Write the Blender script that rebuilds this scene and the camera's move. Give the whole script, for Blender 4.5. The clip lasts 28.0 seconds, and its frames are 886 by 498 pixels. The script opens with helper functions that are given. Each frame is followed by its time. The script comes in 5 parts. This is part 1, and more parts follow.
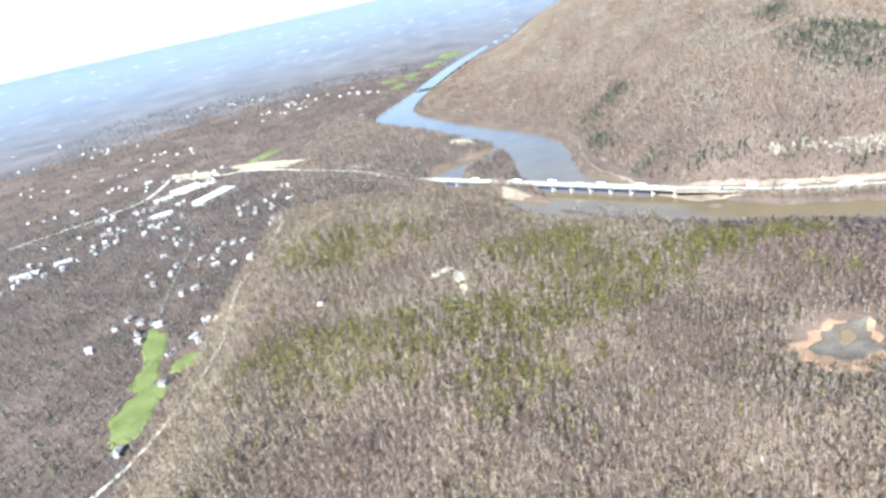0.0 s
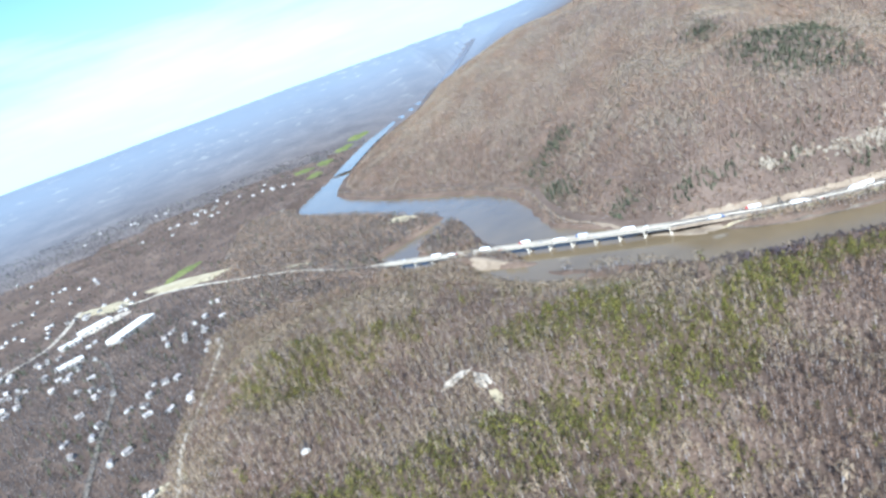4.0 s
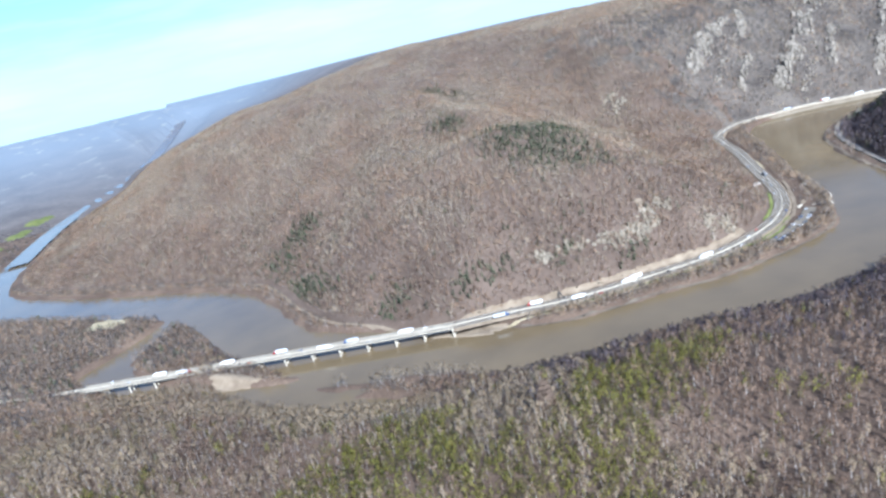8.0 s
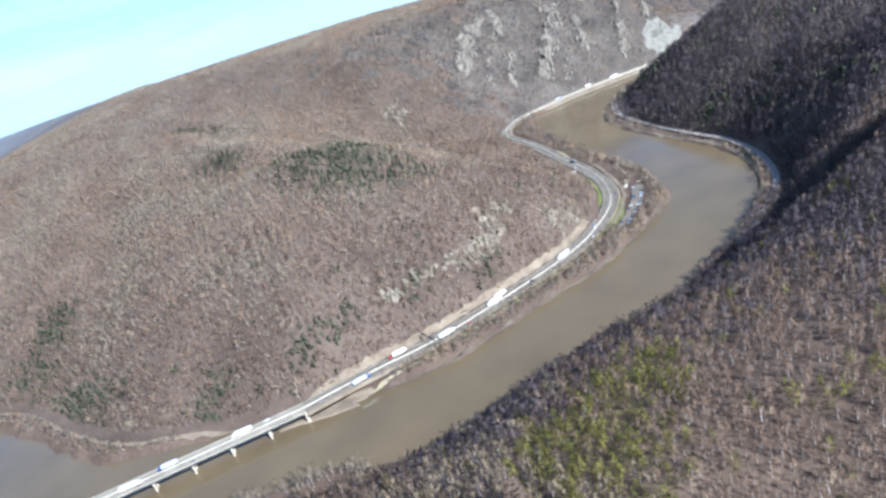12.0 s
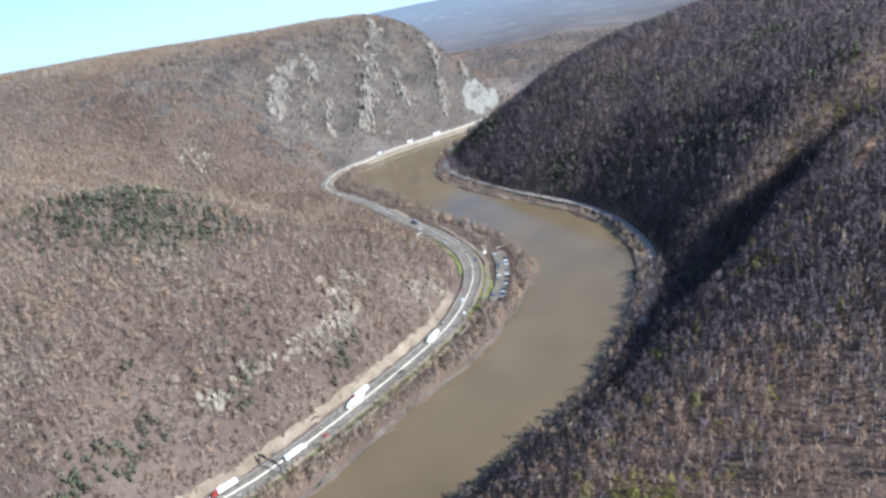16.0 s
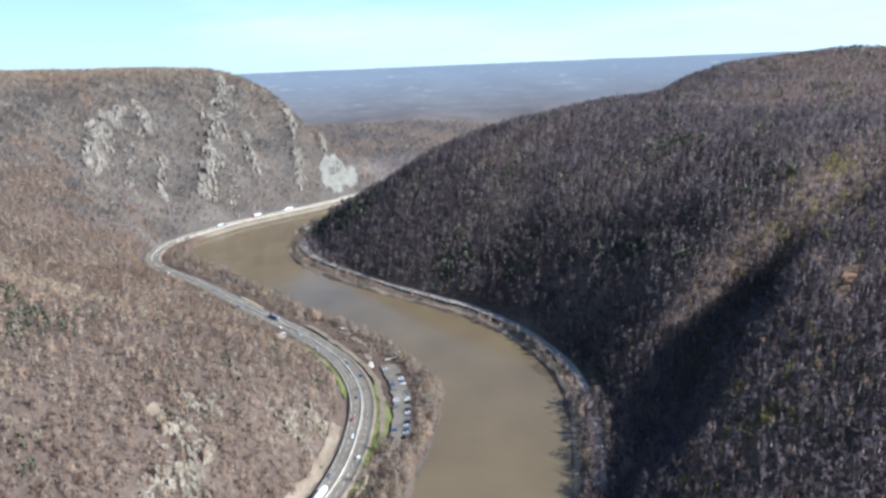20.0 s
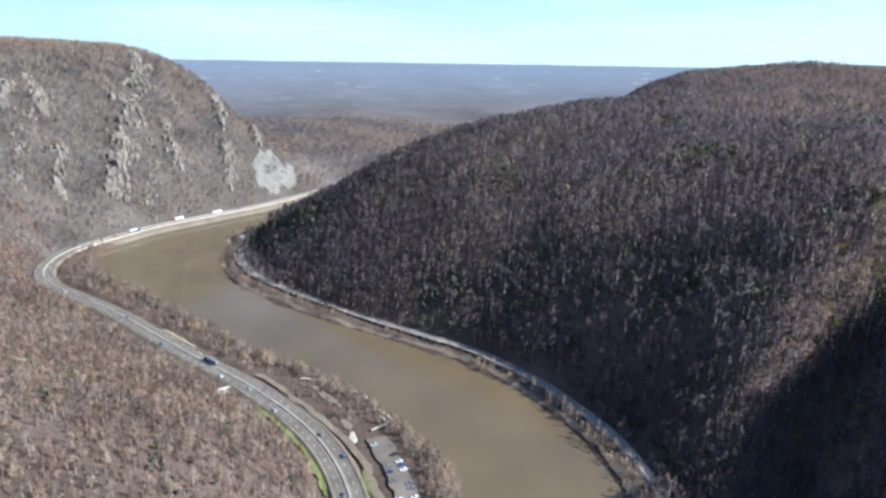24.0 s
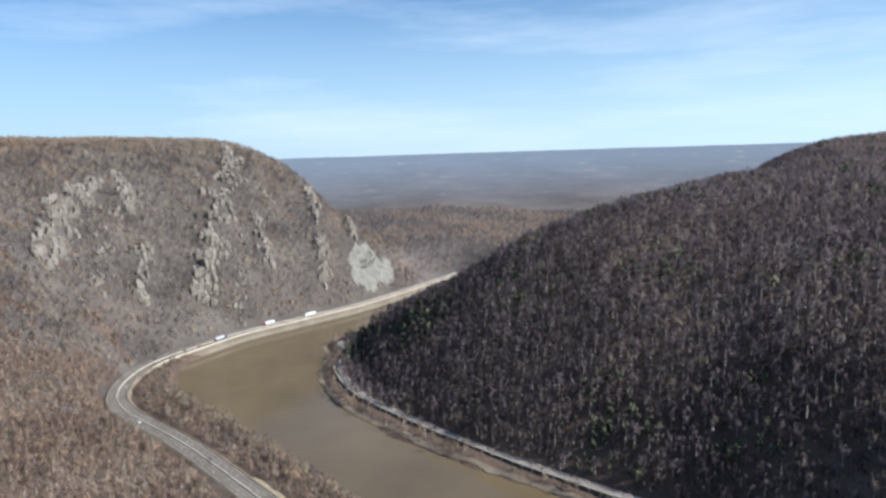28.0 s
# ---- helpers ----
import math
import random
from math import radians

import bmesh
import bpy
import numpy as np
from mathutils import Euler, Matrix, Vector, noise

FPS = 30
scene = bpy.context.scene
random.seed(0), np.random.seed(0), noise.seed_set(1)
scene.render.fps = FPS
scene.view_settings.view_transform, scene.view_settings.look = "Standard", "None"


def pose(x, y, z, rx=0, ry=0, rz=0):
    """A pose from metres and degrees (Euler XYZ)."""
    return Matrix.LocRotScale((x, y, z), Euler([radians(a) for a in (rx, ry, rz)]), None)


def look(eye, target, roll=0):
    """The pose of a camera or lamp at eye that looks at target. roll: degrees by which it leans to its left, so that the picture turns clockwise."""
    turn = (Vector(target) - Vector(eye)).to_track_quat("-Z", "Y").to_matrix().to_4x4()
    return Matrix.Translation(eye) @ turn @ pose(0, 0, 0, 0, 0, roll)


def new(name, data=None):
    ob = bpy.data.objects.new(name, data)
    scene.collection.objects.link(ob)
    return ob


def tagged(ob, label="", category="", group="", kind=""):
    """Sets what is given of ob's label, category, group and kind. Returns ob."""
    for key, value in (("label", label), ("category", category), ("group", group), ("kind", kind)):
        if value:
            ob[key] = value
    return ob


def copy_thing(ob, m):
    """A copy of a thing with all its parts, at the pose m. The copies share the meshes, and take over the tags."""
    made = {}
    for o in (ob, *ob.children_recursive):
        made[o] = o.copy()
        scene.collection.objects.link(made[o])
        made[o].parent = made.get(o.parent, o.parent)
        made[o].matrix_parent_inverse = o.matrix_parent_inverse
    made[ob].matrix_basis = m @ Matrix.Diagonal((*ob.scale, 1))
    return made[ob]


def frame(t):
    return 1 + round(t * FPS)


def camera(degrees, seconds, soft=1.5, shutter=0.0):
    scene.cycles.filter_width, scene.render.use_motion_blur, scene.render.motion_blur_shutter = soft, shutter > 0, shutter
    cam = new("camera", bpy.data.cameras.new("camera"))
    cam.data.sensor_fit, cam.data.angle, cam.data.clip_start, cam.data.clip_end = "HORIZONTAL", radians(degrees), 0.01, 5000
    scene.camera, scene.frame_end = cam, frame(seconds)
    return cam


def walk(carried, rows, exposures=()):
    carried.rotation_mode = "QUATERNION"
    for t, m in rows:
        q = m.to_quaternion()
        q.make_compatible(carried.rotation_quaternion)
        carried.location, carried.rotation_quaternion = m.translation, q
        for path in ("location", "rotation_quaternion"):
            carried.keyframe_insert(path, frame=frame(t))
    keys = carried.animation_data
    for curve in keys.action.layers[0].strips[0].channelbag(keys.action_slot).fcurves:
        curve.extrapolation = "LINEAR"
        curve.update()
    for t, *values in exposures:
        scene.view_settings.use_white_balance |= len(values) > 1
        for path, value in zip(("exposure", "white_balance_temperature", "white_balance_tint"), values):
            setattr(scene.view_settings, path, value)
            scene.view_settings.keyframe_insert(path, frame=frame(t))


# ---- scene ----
cam = camera(66.7, 28.0, soft=2.8)
METRES, EYE, TILT, LEAN, TURN = 1090.0, 338.0, -22.2, 11.8, 0.0
ROWS = [
    (0.0, -0.0010, 0.0007, -0.0002, 0.00, 0.00, -0.00),
    (0.5, -0.0097, 0.0161, 0.0008, 1.76, 0.92, 1.23),
    (1.0, -0.0180, 0.0319, 0.0024, 2.74, 0.57, 5.03),
    (1.5, -0.0256, 0.0480, 0.0045, 3.58, 2.85, 6.23),
    (2.0, -0.0327, 0.0644, 0.0070, 0.10, 4.11, 5.56),
    (2.5, -0.0390, 0.0810, 0.0100, -1.29, 4.72, 5.85),
    (3.0, -0.0448, 0.0978, 0.0133, -1.57, 4.67, 8.32),
    (3.5, -0.0498, 0.1148, 0.0169, -3.92, 4.97, 9.22),
    (5.5, -0.0625, 0.1837, 0.0344, -11.58, 8.97, 14.62),
    (6.0, -0.0637, 0.2010, 0.0392, -22.66, 5.62, 8.38),
    (6.5, -0.0642, 0.2183, 0.0443, -23.19, 6.38, 11.83),
    (7.0, -0.0638, 0.2355, 0.0495, -25.74, 7.43, 13.67),
    (7.5, -0.0627, 0.2526, 0.0548, -29.32, 7.59, 14.24),
    (8.0, -0.0608, 0.2695, 0.0602, -30.41, 8.05, 15.10),
    (8.5, -0.0581, 0.2863, 0.0656, -32.04, 7.70, 16.03),
    (9.0, -0.0546, 0.3028, 0.0711, -34.31, 6.87, 17.91),
    (9.5, -0.0504, 0.3192, 0.0767, -36.31, 6.59, 17.32),
    (10.0, -0.0454, 0.3353, 0.0823, -38.69, 6.64, 18.01),
    (10.5, -0.0396, 0.3511, 0.0879, -40.77, 5.69, 21.85),
    (11.0, -0.0331, 0.3666, 0.0935, -44.56, 5.05, 22.10),
    (11.5, -0.0259, 0.3818, 0.0991, -47.46, 3.89, 25.99),
    (13.5, 0.0097, 0.4388, 0.1210, -56.63, 2.23, 28.44),
    (14.0, 0.0202, 0.4521, 0.1264, -60.87, 0.94, 27.76),
    (14.5, 0.0313, 0.4650, 0.1317, -61.88, 1.64, 31.12),
    (15.0, 0.0429, 0.4774, 0.1370, -67.27, -0.22, 26.66),
    (15.5, 0.0551, 0.4893, 0.1421, -69.25, -1.34, 26.76),
    (16.0, 0.0678, 0.5008, 0.1472, -70.49, -2.06, 28.58),
    (16.5, 0.0809, 0.5119, 0.1523, -72.30, -2.51, 28.16),
    (17.0, 0.0945, 0.5225, 0.1572, -72.86, -3.42, 31.92),
    (17.5, 0.1084, 0.5327, 0.1621, -73.97, -3.95, 32.24),
    (18.0, 0.1228, 0.5424, 0.1668, -80.06, -5.78, 25.85),
    (18.5, 0.1375, 0.5516, 0.1715, -81.97, -6.52, 28.25),
    (19.0, 0.1525, 0.5604, 0.1762, -82.45, -4.79, 25.64),
    (19.5, 0.1679, 0.5688, 0.1807, -84.14, -4.11, 25.94),
    (20.0, 0.1834, 0.5767, 0.1852, -87.27, -2.65, 24.00),
    (20.5, 0.1992, 0.5842, 0.1895, -91.93, -3.93, 27.10),
    (22.5, 0.2638, 0.6107, 0.2063, -93.41, -5.12, 21.12),
    (23.0, 0.2802, 0.6166, 0.2103, -93.83, -5.80, 20.71),
    (23.5, 0.2967, 0.6221, 0.2142, -91.67, -4.84, 23.64),
    (24.0, 0.3131, 0.6275, 0.2180, -94.84, -5.51, 22.19),
    (24.5, 0.3295, 0.6327, 0.2218, -92.29, -5.36, 28.22),
    (25.0, 0.3458, 0.6377, 0.2255, -91.63, -1.98, 22.56),
    (25.5, 0.3621, 0.6426, 0.2291, -83.64, 11.39, 20.53),
    (26.0, 0.3783, 0.6475, 0.2326, -77.79, 14.70, 17.95),
    (26.5, 0.3943, 0.6524, 0.2361, -82.68, 8.56, 20.89),
    (27.0, 0.4102, 0.6573, 0.2395, -89.18, 4.90, 23.15),
    (27.5, 0.4259, 0.6624, 0.2428, -89.33, 4.98, 23.64),
    (28.0, 0.4414, 0.6676, 0.2460, -87.92, 4.70, 23.58),
]
EXPOSURES = [(0.0, 1.98, 5350, 4), (3.0, 1.67, 5150, 4), (6.0, 1.42, 5150, 6), (11.0, 1.3, 5200, 7), (14.0, 1.2, 5250, 7), (19.0, 1.12, 5400, 7), (24.0, 1.06, 5400, 8), (25.0, 1.3, 5400, 8), (26.0, 1.05, 5500, 8), (27.0, 0.76, 5650, 8), (28.0, 0.74, 5700, 8)]
walk(cam, [(t, pose(0, 0, EYE, TILT, LEAN, TURN) @ pose(METRES * x, METRES * y, METRES * z, 90 + pitch, roll, yaw)) for t, x, y, z, yaw, pitch, roll in ROWS], EXPOSURES)

# ---- sky and sun ----
SUN_AZ, SUN_EL = -105.0, 35.5
world = bpy.data.worlds.new("sky")
scene.world = world
world.use_nodes = True
wn = world.node_tree.nodes
sky = wn.new("ShaderNodeTexSky")
sky.sky_type, sky.sun_disc = "NISHITA", False
sky.sun_elevation, sky.sun_rotation = radians(SUN_EL), radians(90 - SUN_AZ)
sky.air_density, sky.dust_density, sky.ozone_density, sky.altitude = 1.0, 0.0, 2.0, 300
wn["Background"].inputs["Strength"].default_value = 0.066
clear = wn.new("ShaderNodeMix")
clear.data_type, clear.blend_type = "RGBA", "MULTIPLY"
clear.inputs["Factor"].default_value, clear.inputs["B"].default_value = 1.0, (0.84, 1.0, 1.12, 1)
world.node_tree.links.new(sky.outputs["Color"], clear.inputs["A"])
spot = wn.new("ShaderNodeTexCoord")
turn = wn.new("ShaderNodeMapping")
turn.inputs["Scale"].default_value, turn.inputs["Rotation"].default_value = (1.6, 1.6, 11.0), (radians(7), radians(4), 0)
haze = wn.new("ShaderNodeTexNoise")
haze.inputs["Scale"].default_value, haze.inputs["Detail"].default_value, haze.inputs["Roughness"].default_value = 1.1, 6.0, 0.58
bands = wn.new("ShaderNodeMapRange")
bands.inputs["From Min"].default_value, bands.inputs["From Max"].default_value, bands.inputs["To Max"].default_value = 0.50, 0.78, 0.55
cloud = wn.new("ShaderNodeMix")
cloud.data_type = "RGBA"
cloud.inputs["B"].default_value = (8.6, 9.3, 10.0, 1)
world.node_tree.links.new(spot.outputs["Generated"], turn.inputs["Vector"])
world.node_tree.links.new(turn.outputs["Vector"], haze.inputs["Vector"])
world.node_tree.links.new(haze.outputs["Fac"], bands.inputs["Value"])
world.node_tree.links.new(bands.outputs["Result"], cloud.inputs["Factor"])
low = wn.new("ShaderNodeMix")
low.data_type = "RGBA"
sunward = wn.new("ShaderNodeVectorMath")
sunward.operation, sunward.inputs[1].default_value = "DOT_PRODUCT", (math.cos(radians(SUN_AZ)), math.sin(radians(SUN_AZ)), 0.0)
world.node_tree.links.new(spot.outputs["Generated"], sunward.inputs[0])
swing = wn.new("ShaderNodeMapRange")
swing.inputs["From Min"].default_value, swing.inputs["From Max"].default_value = -1.0, 0.1
rim = wn.new("ShaderNodeMix")
rim.data_type = "RGBA"
rim.inputs["A"].default_value, rim.inputs["B"].default_value = (4.6, 5.8, 7.0, 1), (6.9, 8.5, 9.7, 1)
world.node_tree.links.new(sunward.outputs["Value"], swing.inputs["Value"])
world.node_tree.links.new(swing.outputs["Result"], rim.inputs["Factor"])
world.node_tree.links.new(rim.outputs["Result"], low.inputs["B"])
level = wn.new("ShaderNodeSeparateXYZ")
rise = wn.new("ShaderNodeMapRange")
rise.inputs["From Min"].default_value, rise.inputs["From Max"].default_value = 0.0, 0.24
rise.inputs["To Min"].default_value, rise.inputs["To Max"].default_value = 0.85, 0.0
world.node_tree.links.new(spot.outputs["Generated"], level.inputs["Vector"])
world.node_tree.links.new(level.outputs["Z"], rise.inputs["Value"])
world.node_tree.links.new(rise.outputs["Result"], low.inputs["Factor"])
world.node_tree.links.new(clear.outputs["Result"], low.inputs["A"])
world.node_tree.links.new(low.outputs["Result"], cloud.inputs["A"])
world.node_tree.links.new(cloud.outputs["Result"], wn["Background"].inputs["Color"])
lamp = bpy.data.lights.new("sun", "SUN")
lamp.energy, lamp.angle, lamp.color = 5.0, radians(0.5), (1.0, 0.955, 0.89)
sun = new("sun", lamp)
sa, se = radians(SUN_AZ), radians(SUN_EL)
sun.matrix_world = look((0, 0, 900), Vector((0, 0, 900)) - Vector((math.cos(sa) * math.cos(se), math.sin(sa) * math.cos(se), math.sin(se))))


# ---- materials ----
def material(name, colors, scale=0.05, fine=1.0, rough=0.9, metal=0.0, bump=0.0, island=0.0, tone=0.0, spread=0.5, obrand=0.0):
    """colors: two or three colours mixed by coarse noise (scale per metre) and fine noise; island: variation piece by piece; tone: variation tree by tree."""
    m = bpy.data.materials.new(name)
    m.use_nodes = True
    nt = m.node_tree
    n, l = nt.nodes, nt.links
    p = n["Principled BSDF"]
    p.inputs["Roughness"].default_value, p.inputs["Metallic"].default_value = rough, metal
    p.inputs["Specular IOR Level"].default_value = 0.5 if rough < 0.7 else 0.12
    geo = n.new("ShaderNodeNewGeometry")
    big = n.new("ShaderNodeTexNoise")
    big.inputs["Scale"].default_value, big.inputs["Detail"].default_value, big.inputs["Roughness"].default_value = scale, 6.0, 0.62
    l.new(geo.outputs["Position"], big.inputs["Vector"])
    small = n.new("ShaderNodeTexNoise")
    small.inputs["Scale"].default_value, small.inputs["Detail"].default_value = fine, 4.0
    l.new(geo.outputs["Position"], small.inputs["Vector"])
    mix = n.new("ShaderNodeMath")
    mix.operation = "MULTIPLY_ADD"
    mix.inputs[1].default_value, mix.inputs[2].default_value = 0.5, -0.25
    l.new(small.outputs["Fac"], mix.inputs[0])
    add = n.new("ShaderNodeMath")
    add.operation = "ADD"
    l.new(big.outputs["Fac"], add.inputs[0])
    l.new(mix.outputs[0], add.inputs[1])
    value = add.outputs[0]
    for amount, source in ((island, "island"), (tone, "tone"), (obrand, "object")):
        if not amount:
            continue
        if source == "island":
            out = geo.outputs["Random Per Island"]
        elif source == "object":
            out = n.new("ShaderNodeObjectInfo").outputs["Random"]
        else:
            at = n.new("ShaderNodeAttribute")
            at.attribute_name = "tone"
            out = at.outputs["Fac"]
        k = n.new("ShaderNodeMath")
        k.operation = "MULTIPLY_ADD"
        k.inputs[1].default_value, k.inputs[2].default_value = amount, -amount / 2
        l.new(out, k.inputs[0])
        a2 = n.new("ShaderNodeMath")
        a2.operation = "ADD"
        l.new(value, a2.inputs[0])
        l.new(k.outputs[0], a2.inputs[1])
        value = a2.outputs[0]
    ramp = n.new("ShaderNodeValToRGB")
    e = ramp.color_ramp.elements
    lo, hi = 0.5 - spread / 2, 0.5 + spread / 2
    e[0].position, e[0].color = lo, (*colors[0], 1)
    e[1].position, e[1].color = hi, (*colors[-1], 1)
    for i, c in enumerate(colors[1:-1]):
        e.new(lo + (hi - lo) * (i + 1) / (len(colors) - 1)).color = (*c, 1)
    l.new(value, ramp.inputs["Fac"])
    l.new(ramp.outputs["Color"], p.inputs["Base Color"])
    if bump:
        b = n.new("ShaderNodeBump")
        b.inputs["Strength"].default_value, b.inputs["Distance"].default_value = 0.6, bump
        l.new(small.outputs["Fac"], b.inputs["Height"])
        l.new(b.outputs["Normal"], p.inputs["Normal"])
    return m


M = {
    "litter": material("leaf_litter", [(0.0594, 0.0411, 0.0297), (0.106, 0.0731, 0.0528), (0.169, 0.12, 0.0857)], 0.012, 0.35, 0.95, bump=1.2),
    # northern slope's copy of the litter, greyed with haze put into its colour
    "litter_hazed": material("hazed_leaf_litter", [(0.0634, 0.046, 0.0347), (0.1, 0.0718, 0.0544), (0.145, 0.107, 0.0812)], 0.012, 0.35, 0.95, bump=1.2),
    "crag_soil": material("crag_soil", [(0.057, 0.047, 0.04), (0.094, 0.078, 0.065), (0.136, 0.114, 0.094)], 0.02, 0.35, 0.95, bump=1.2),
    "mud": material("river_mud", [(0.0652, 0.051, 0.038), (0.106, 0.0848, 0.0642), (0.16, 0.134, 0.102)], 0.06, 0.6, 0.9, bump=0.3),
    "tan": material("tan_bank", [(0.139, 0.105, 0.0714), (0.201, 0.155, 0.109), (0.271, 0.218, 0.155)], 0.06, 0.6, 0.95, bump=0.3),
    "twig_grey": material("bare_twigs_grey", [(0.155, 0.122, 0.096), (0.261, 0.21, 0.165), (0.404, 0.329, 0.256)], 0.02, 0.3, 0.9, island=0.14, tone=0.45, spread=0.9),
    "twig_tan": material("bare_twigs_tan", [(0.239, 0.176, 0.111), (0.376, 0.285, 0.186), (0.552, 0.427, 0.283)], 0.02, 0.3, 0.9, island=0.14, tone=0.45, spread=0.9),
    # pale twigs; on the northern slope the lightening stands in for haze
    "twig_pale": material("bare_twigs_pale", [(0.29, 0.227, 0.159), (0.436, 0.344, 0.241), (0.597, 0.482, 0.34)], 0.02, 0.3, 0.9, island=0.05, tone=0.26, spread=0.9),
    "twig_rose": material("bare_twigs_rose", [(0.268, 0.182, 0.117), (0.409, 0.282, 0.186), (0.566, 0.392, 0.259)], 0.02, 0.3, 0.9, island=0.05, tone=0.26, spread=0.9),
    "twig_brown": material("bare_twigs_brown", [(0.162, 0.108, 0.0756), (0.271, 0.183, 0.128), (0.404, 0.279, 0.194)], 0.02, 0.3, 0.9, island=0.14, tone=0.4, spread=0.9),
    # darkened twigs that carry the shade of the ravine side and southern mountain
    "twig_shaded": material("bare_twigs_shaded", [(0.0673, 0.0524, 0.0555), (0.126, 0.0985, 0.101), (0.213, 0.169, 0.169)], 0.02, 0.3, 0.9, island=0.2, tone=0.5, spread=0.8),
    "twig_cool": material("bare_twigs_cool", [(0.0729, 0.0632, 0.0596), (0.118, 0.102, 0.096), (0.183, 0.155, 0.14)], 0.01, 0.3, 0.9, island=0.14, tone=0.5, spread=0.8),
    "deck": material("worn_deck", [(0.19, 0.163, 0.128), (0.27, 0.236, 0.185), (0.35, 0.306, 0.242)], 0.08, 0.9, 0.9),
    "olive": material("olive_needles", [(0.115, 0.109, 0.0265), (0.211, 0.195, 0.0473), (0.332, 0.286, 0.0804)], 0.05, 0.6, 0.85, island=0.35, tone=0.6, spread=0.8),
    "needle": material("dark_needles", [(0.035, 0.0413, 0.025), (0.065, 0.0718, 0.0425), (0.112, 0.114, 0.065)], 0.05, 0.6, 0.85, island=0.14, tone=0.6, spread=0.8),
    "grass": material("spring_grass", [(0.0836, 0.0968, 0.0284), (0.132, 0.145, 0.0441), (0.194, 0.198, 0.0693)], 0.03, 0.5, 0.95, bump=0.2),
    "drygrass": material("dry_grass", [(0.221, 0.178, 0.104), (0.34, 0.281, 0.174), (0.442, 0.383, 0.261)], 0.05, 0.7, 0.95, bump=0.3),
    "sand": material("pale_sand", [(0.289, 0.238, 0.174), (0.399, 0.34, 0.261), (0.51, 0.451, 0.365)], 0.08, 0.9, 0.95, bump=0.2),
    "clay": material("orange_clay", [(0.17, 0.0975, 0.054), (0.264, 0.16, 0.0936), (0.365, 0.242, 0.151)], 0.06, 0.4, 0.95, bump=0.8, spread=0.6),
    "rock": material("quartzite", [(0.116, 0.0979, 0.076), (0.2, 0.171, 0.137), (0.289, 0.25, 0.2)], 0.05, 0.5, 0.9, bump=0.4, obrand=0.3, spread=0.7),
    "rock_tan": material("tan_rock", [(0.117, 0.0967, 0.0722), (0.194, 0.161, 0.119), (0.29, 0.248, 0.188)], 0.05, 0.5, 0.9, bump=0.4, obrand=0.4, spread=0.7),
    "galvanised": material("galvanised_steel", [(0.128, 0.116, 0.099), (0.173, 0.156, 0.135), (0.225, 0.204, 0.174)], 0.3, 2.0, 0.6),
    "scree": material("scree_stone", [(0.125, 0.115, 0.095), (0.185, 0.172, 0.142), (0.265, 0.247, 0.205)], 0.1, 0.8, 0.95, bump=0.5),
    "asphalt": material("asphalt", [(0.116, 0.096, 0.0739), (0.163, 0.136, 0.105), (0.215, 0.18, 0.139)], 0.05, 0.9, 0.9),
    "concrete": material("concrete", [(0.335, 0.292, 0.225), (0.447, 0.393, 0.307), (0.543, 0.479, 0.378)], 0.1, 1.2, 0.85, bump=0.03),
    "steel": material("bridge_steel", [(0.025, 0.028, 0.032), (0.045, 0.048, 0.052), (0.075, 0.08, 0.085)], 0.2, 1.5, 0.6),
    "paint": material("white_paint", [(0.62, 0.577, 0.504), (0.74, 0.688, 0.605), (0.82, 0.763, 0.672)], 0.5, 2.0, 0.6),
    "ballast": material("ballast", [(0.23, 0.189, 0.155), (0.338, 0.284, 0.236), (0.459, 0.392, 0.331)], 0.1, 1.5, 0.95, bump=0.3),
    "rail": material("worn_rail", [(0.3, 0.27, 0.25), (0.42, 0.39, 0.36), (0.55, 0.52, 0.49)], 0.3, 3.0, 0.4, metal=0.7),
    "glass": material("dark_glass", [(0.02, 0.025, 0.03), (0.03, 0.035, 0.04), (0.05, 0.055, 0.06)], 0.5, 2.0, 0.12),
    "rubber": material("tyre_rubber", [(0.015, 0.015, 0.016), (0.025, 0.025, 0.025), (0.04, 0.04, 0.04)], 1.0, 5.0, 0.8),
    "siding": material("pale_siding", [(0.299, 0.279, 0.243), (0.37, 0.347, 0.309), (0.435, 0.408, 0.367)], 0.2, 1.0, 0.8, obrand=0.5),
    "shingle": material("roof_shingle", [(0.101, 0.0884, 0.0819), (0.216, 0.19, 0.17), (0.396, 0.36, 0.328)], 0.2, 1.0, 0.85, obrand=0.8),
    "trunk": material("pale_trunks", [(0.20, 0.175, 0.155), (0.33, 0.295, 0.265), (0.48, 0.44, 0.40)], 0.05, 0.5, 0.95, tone=0.5, spread=0.8),
    "bark": material("bark", [(0.10, 0.08, 0.065), (0.20, 0.17, 0.14), (0.32, 0.28, 0.24)], 0.3, 2.0, 0.95),
}

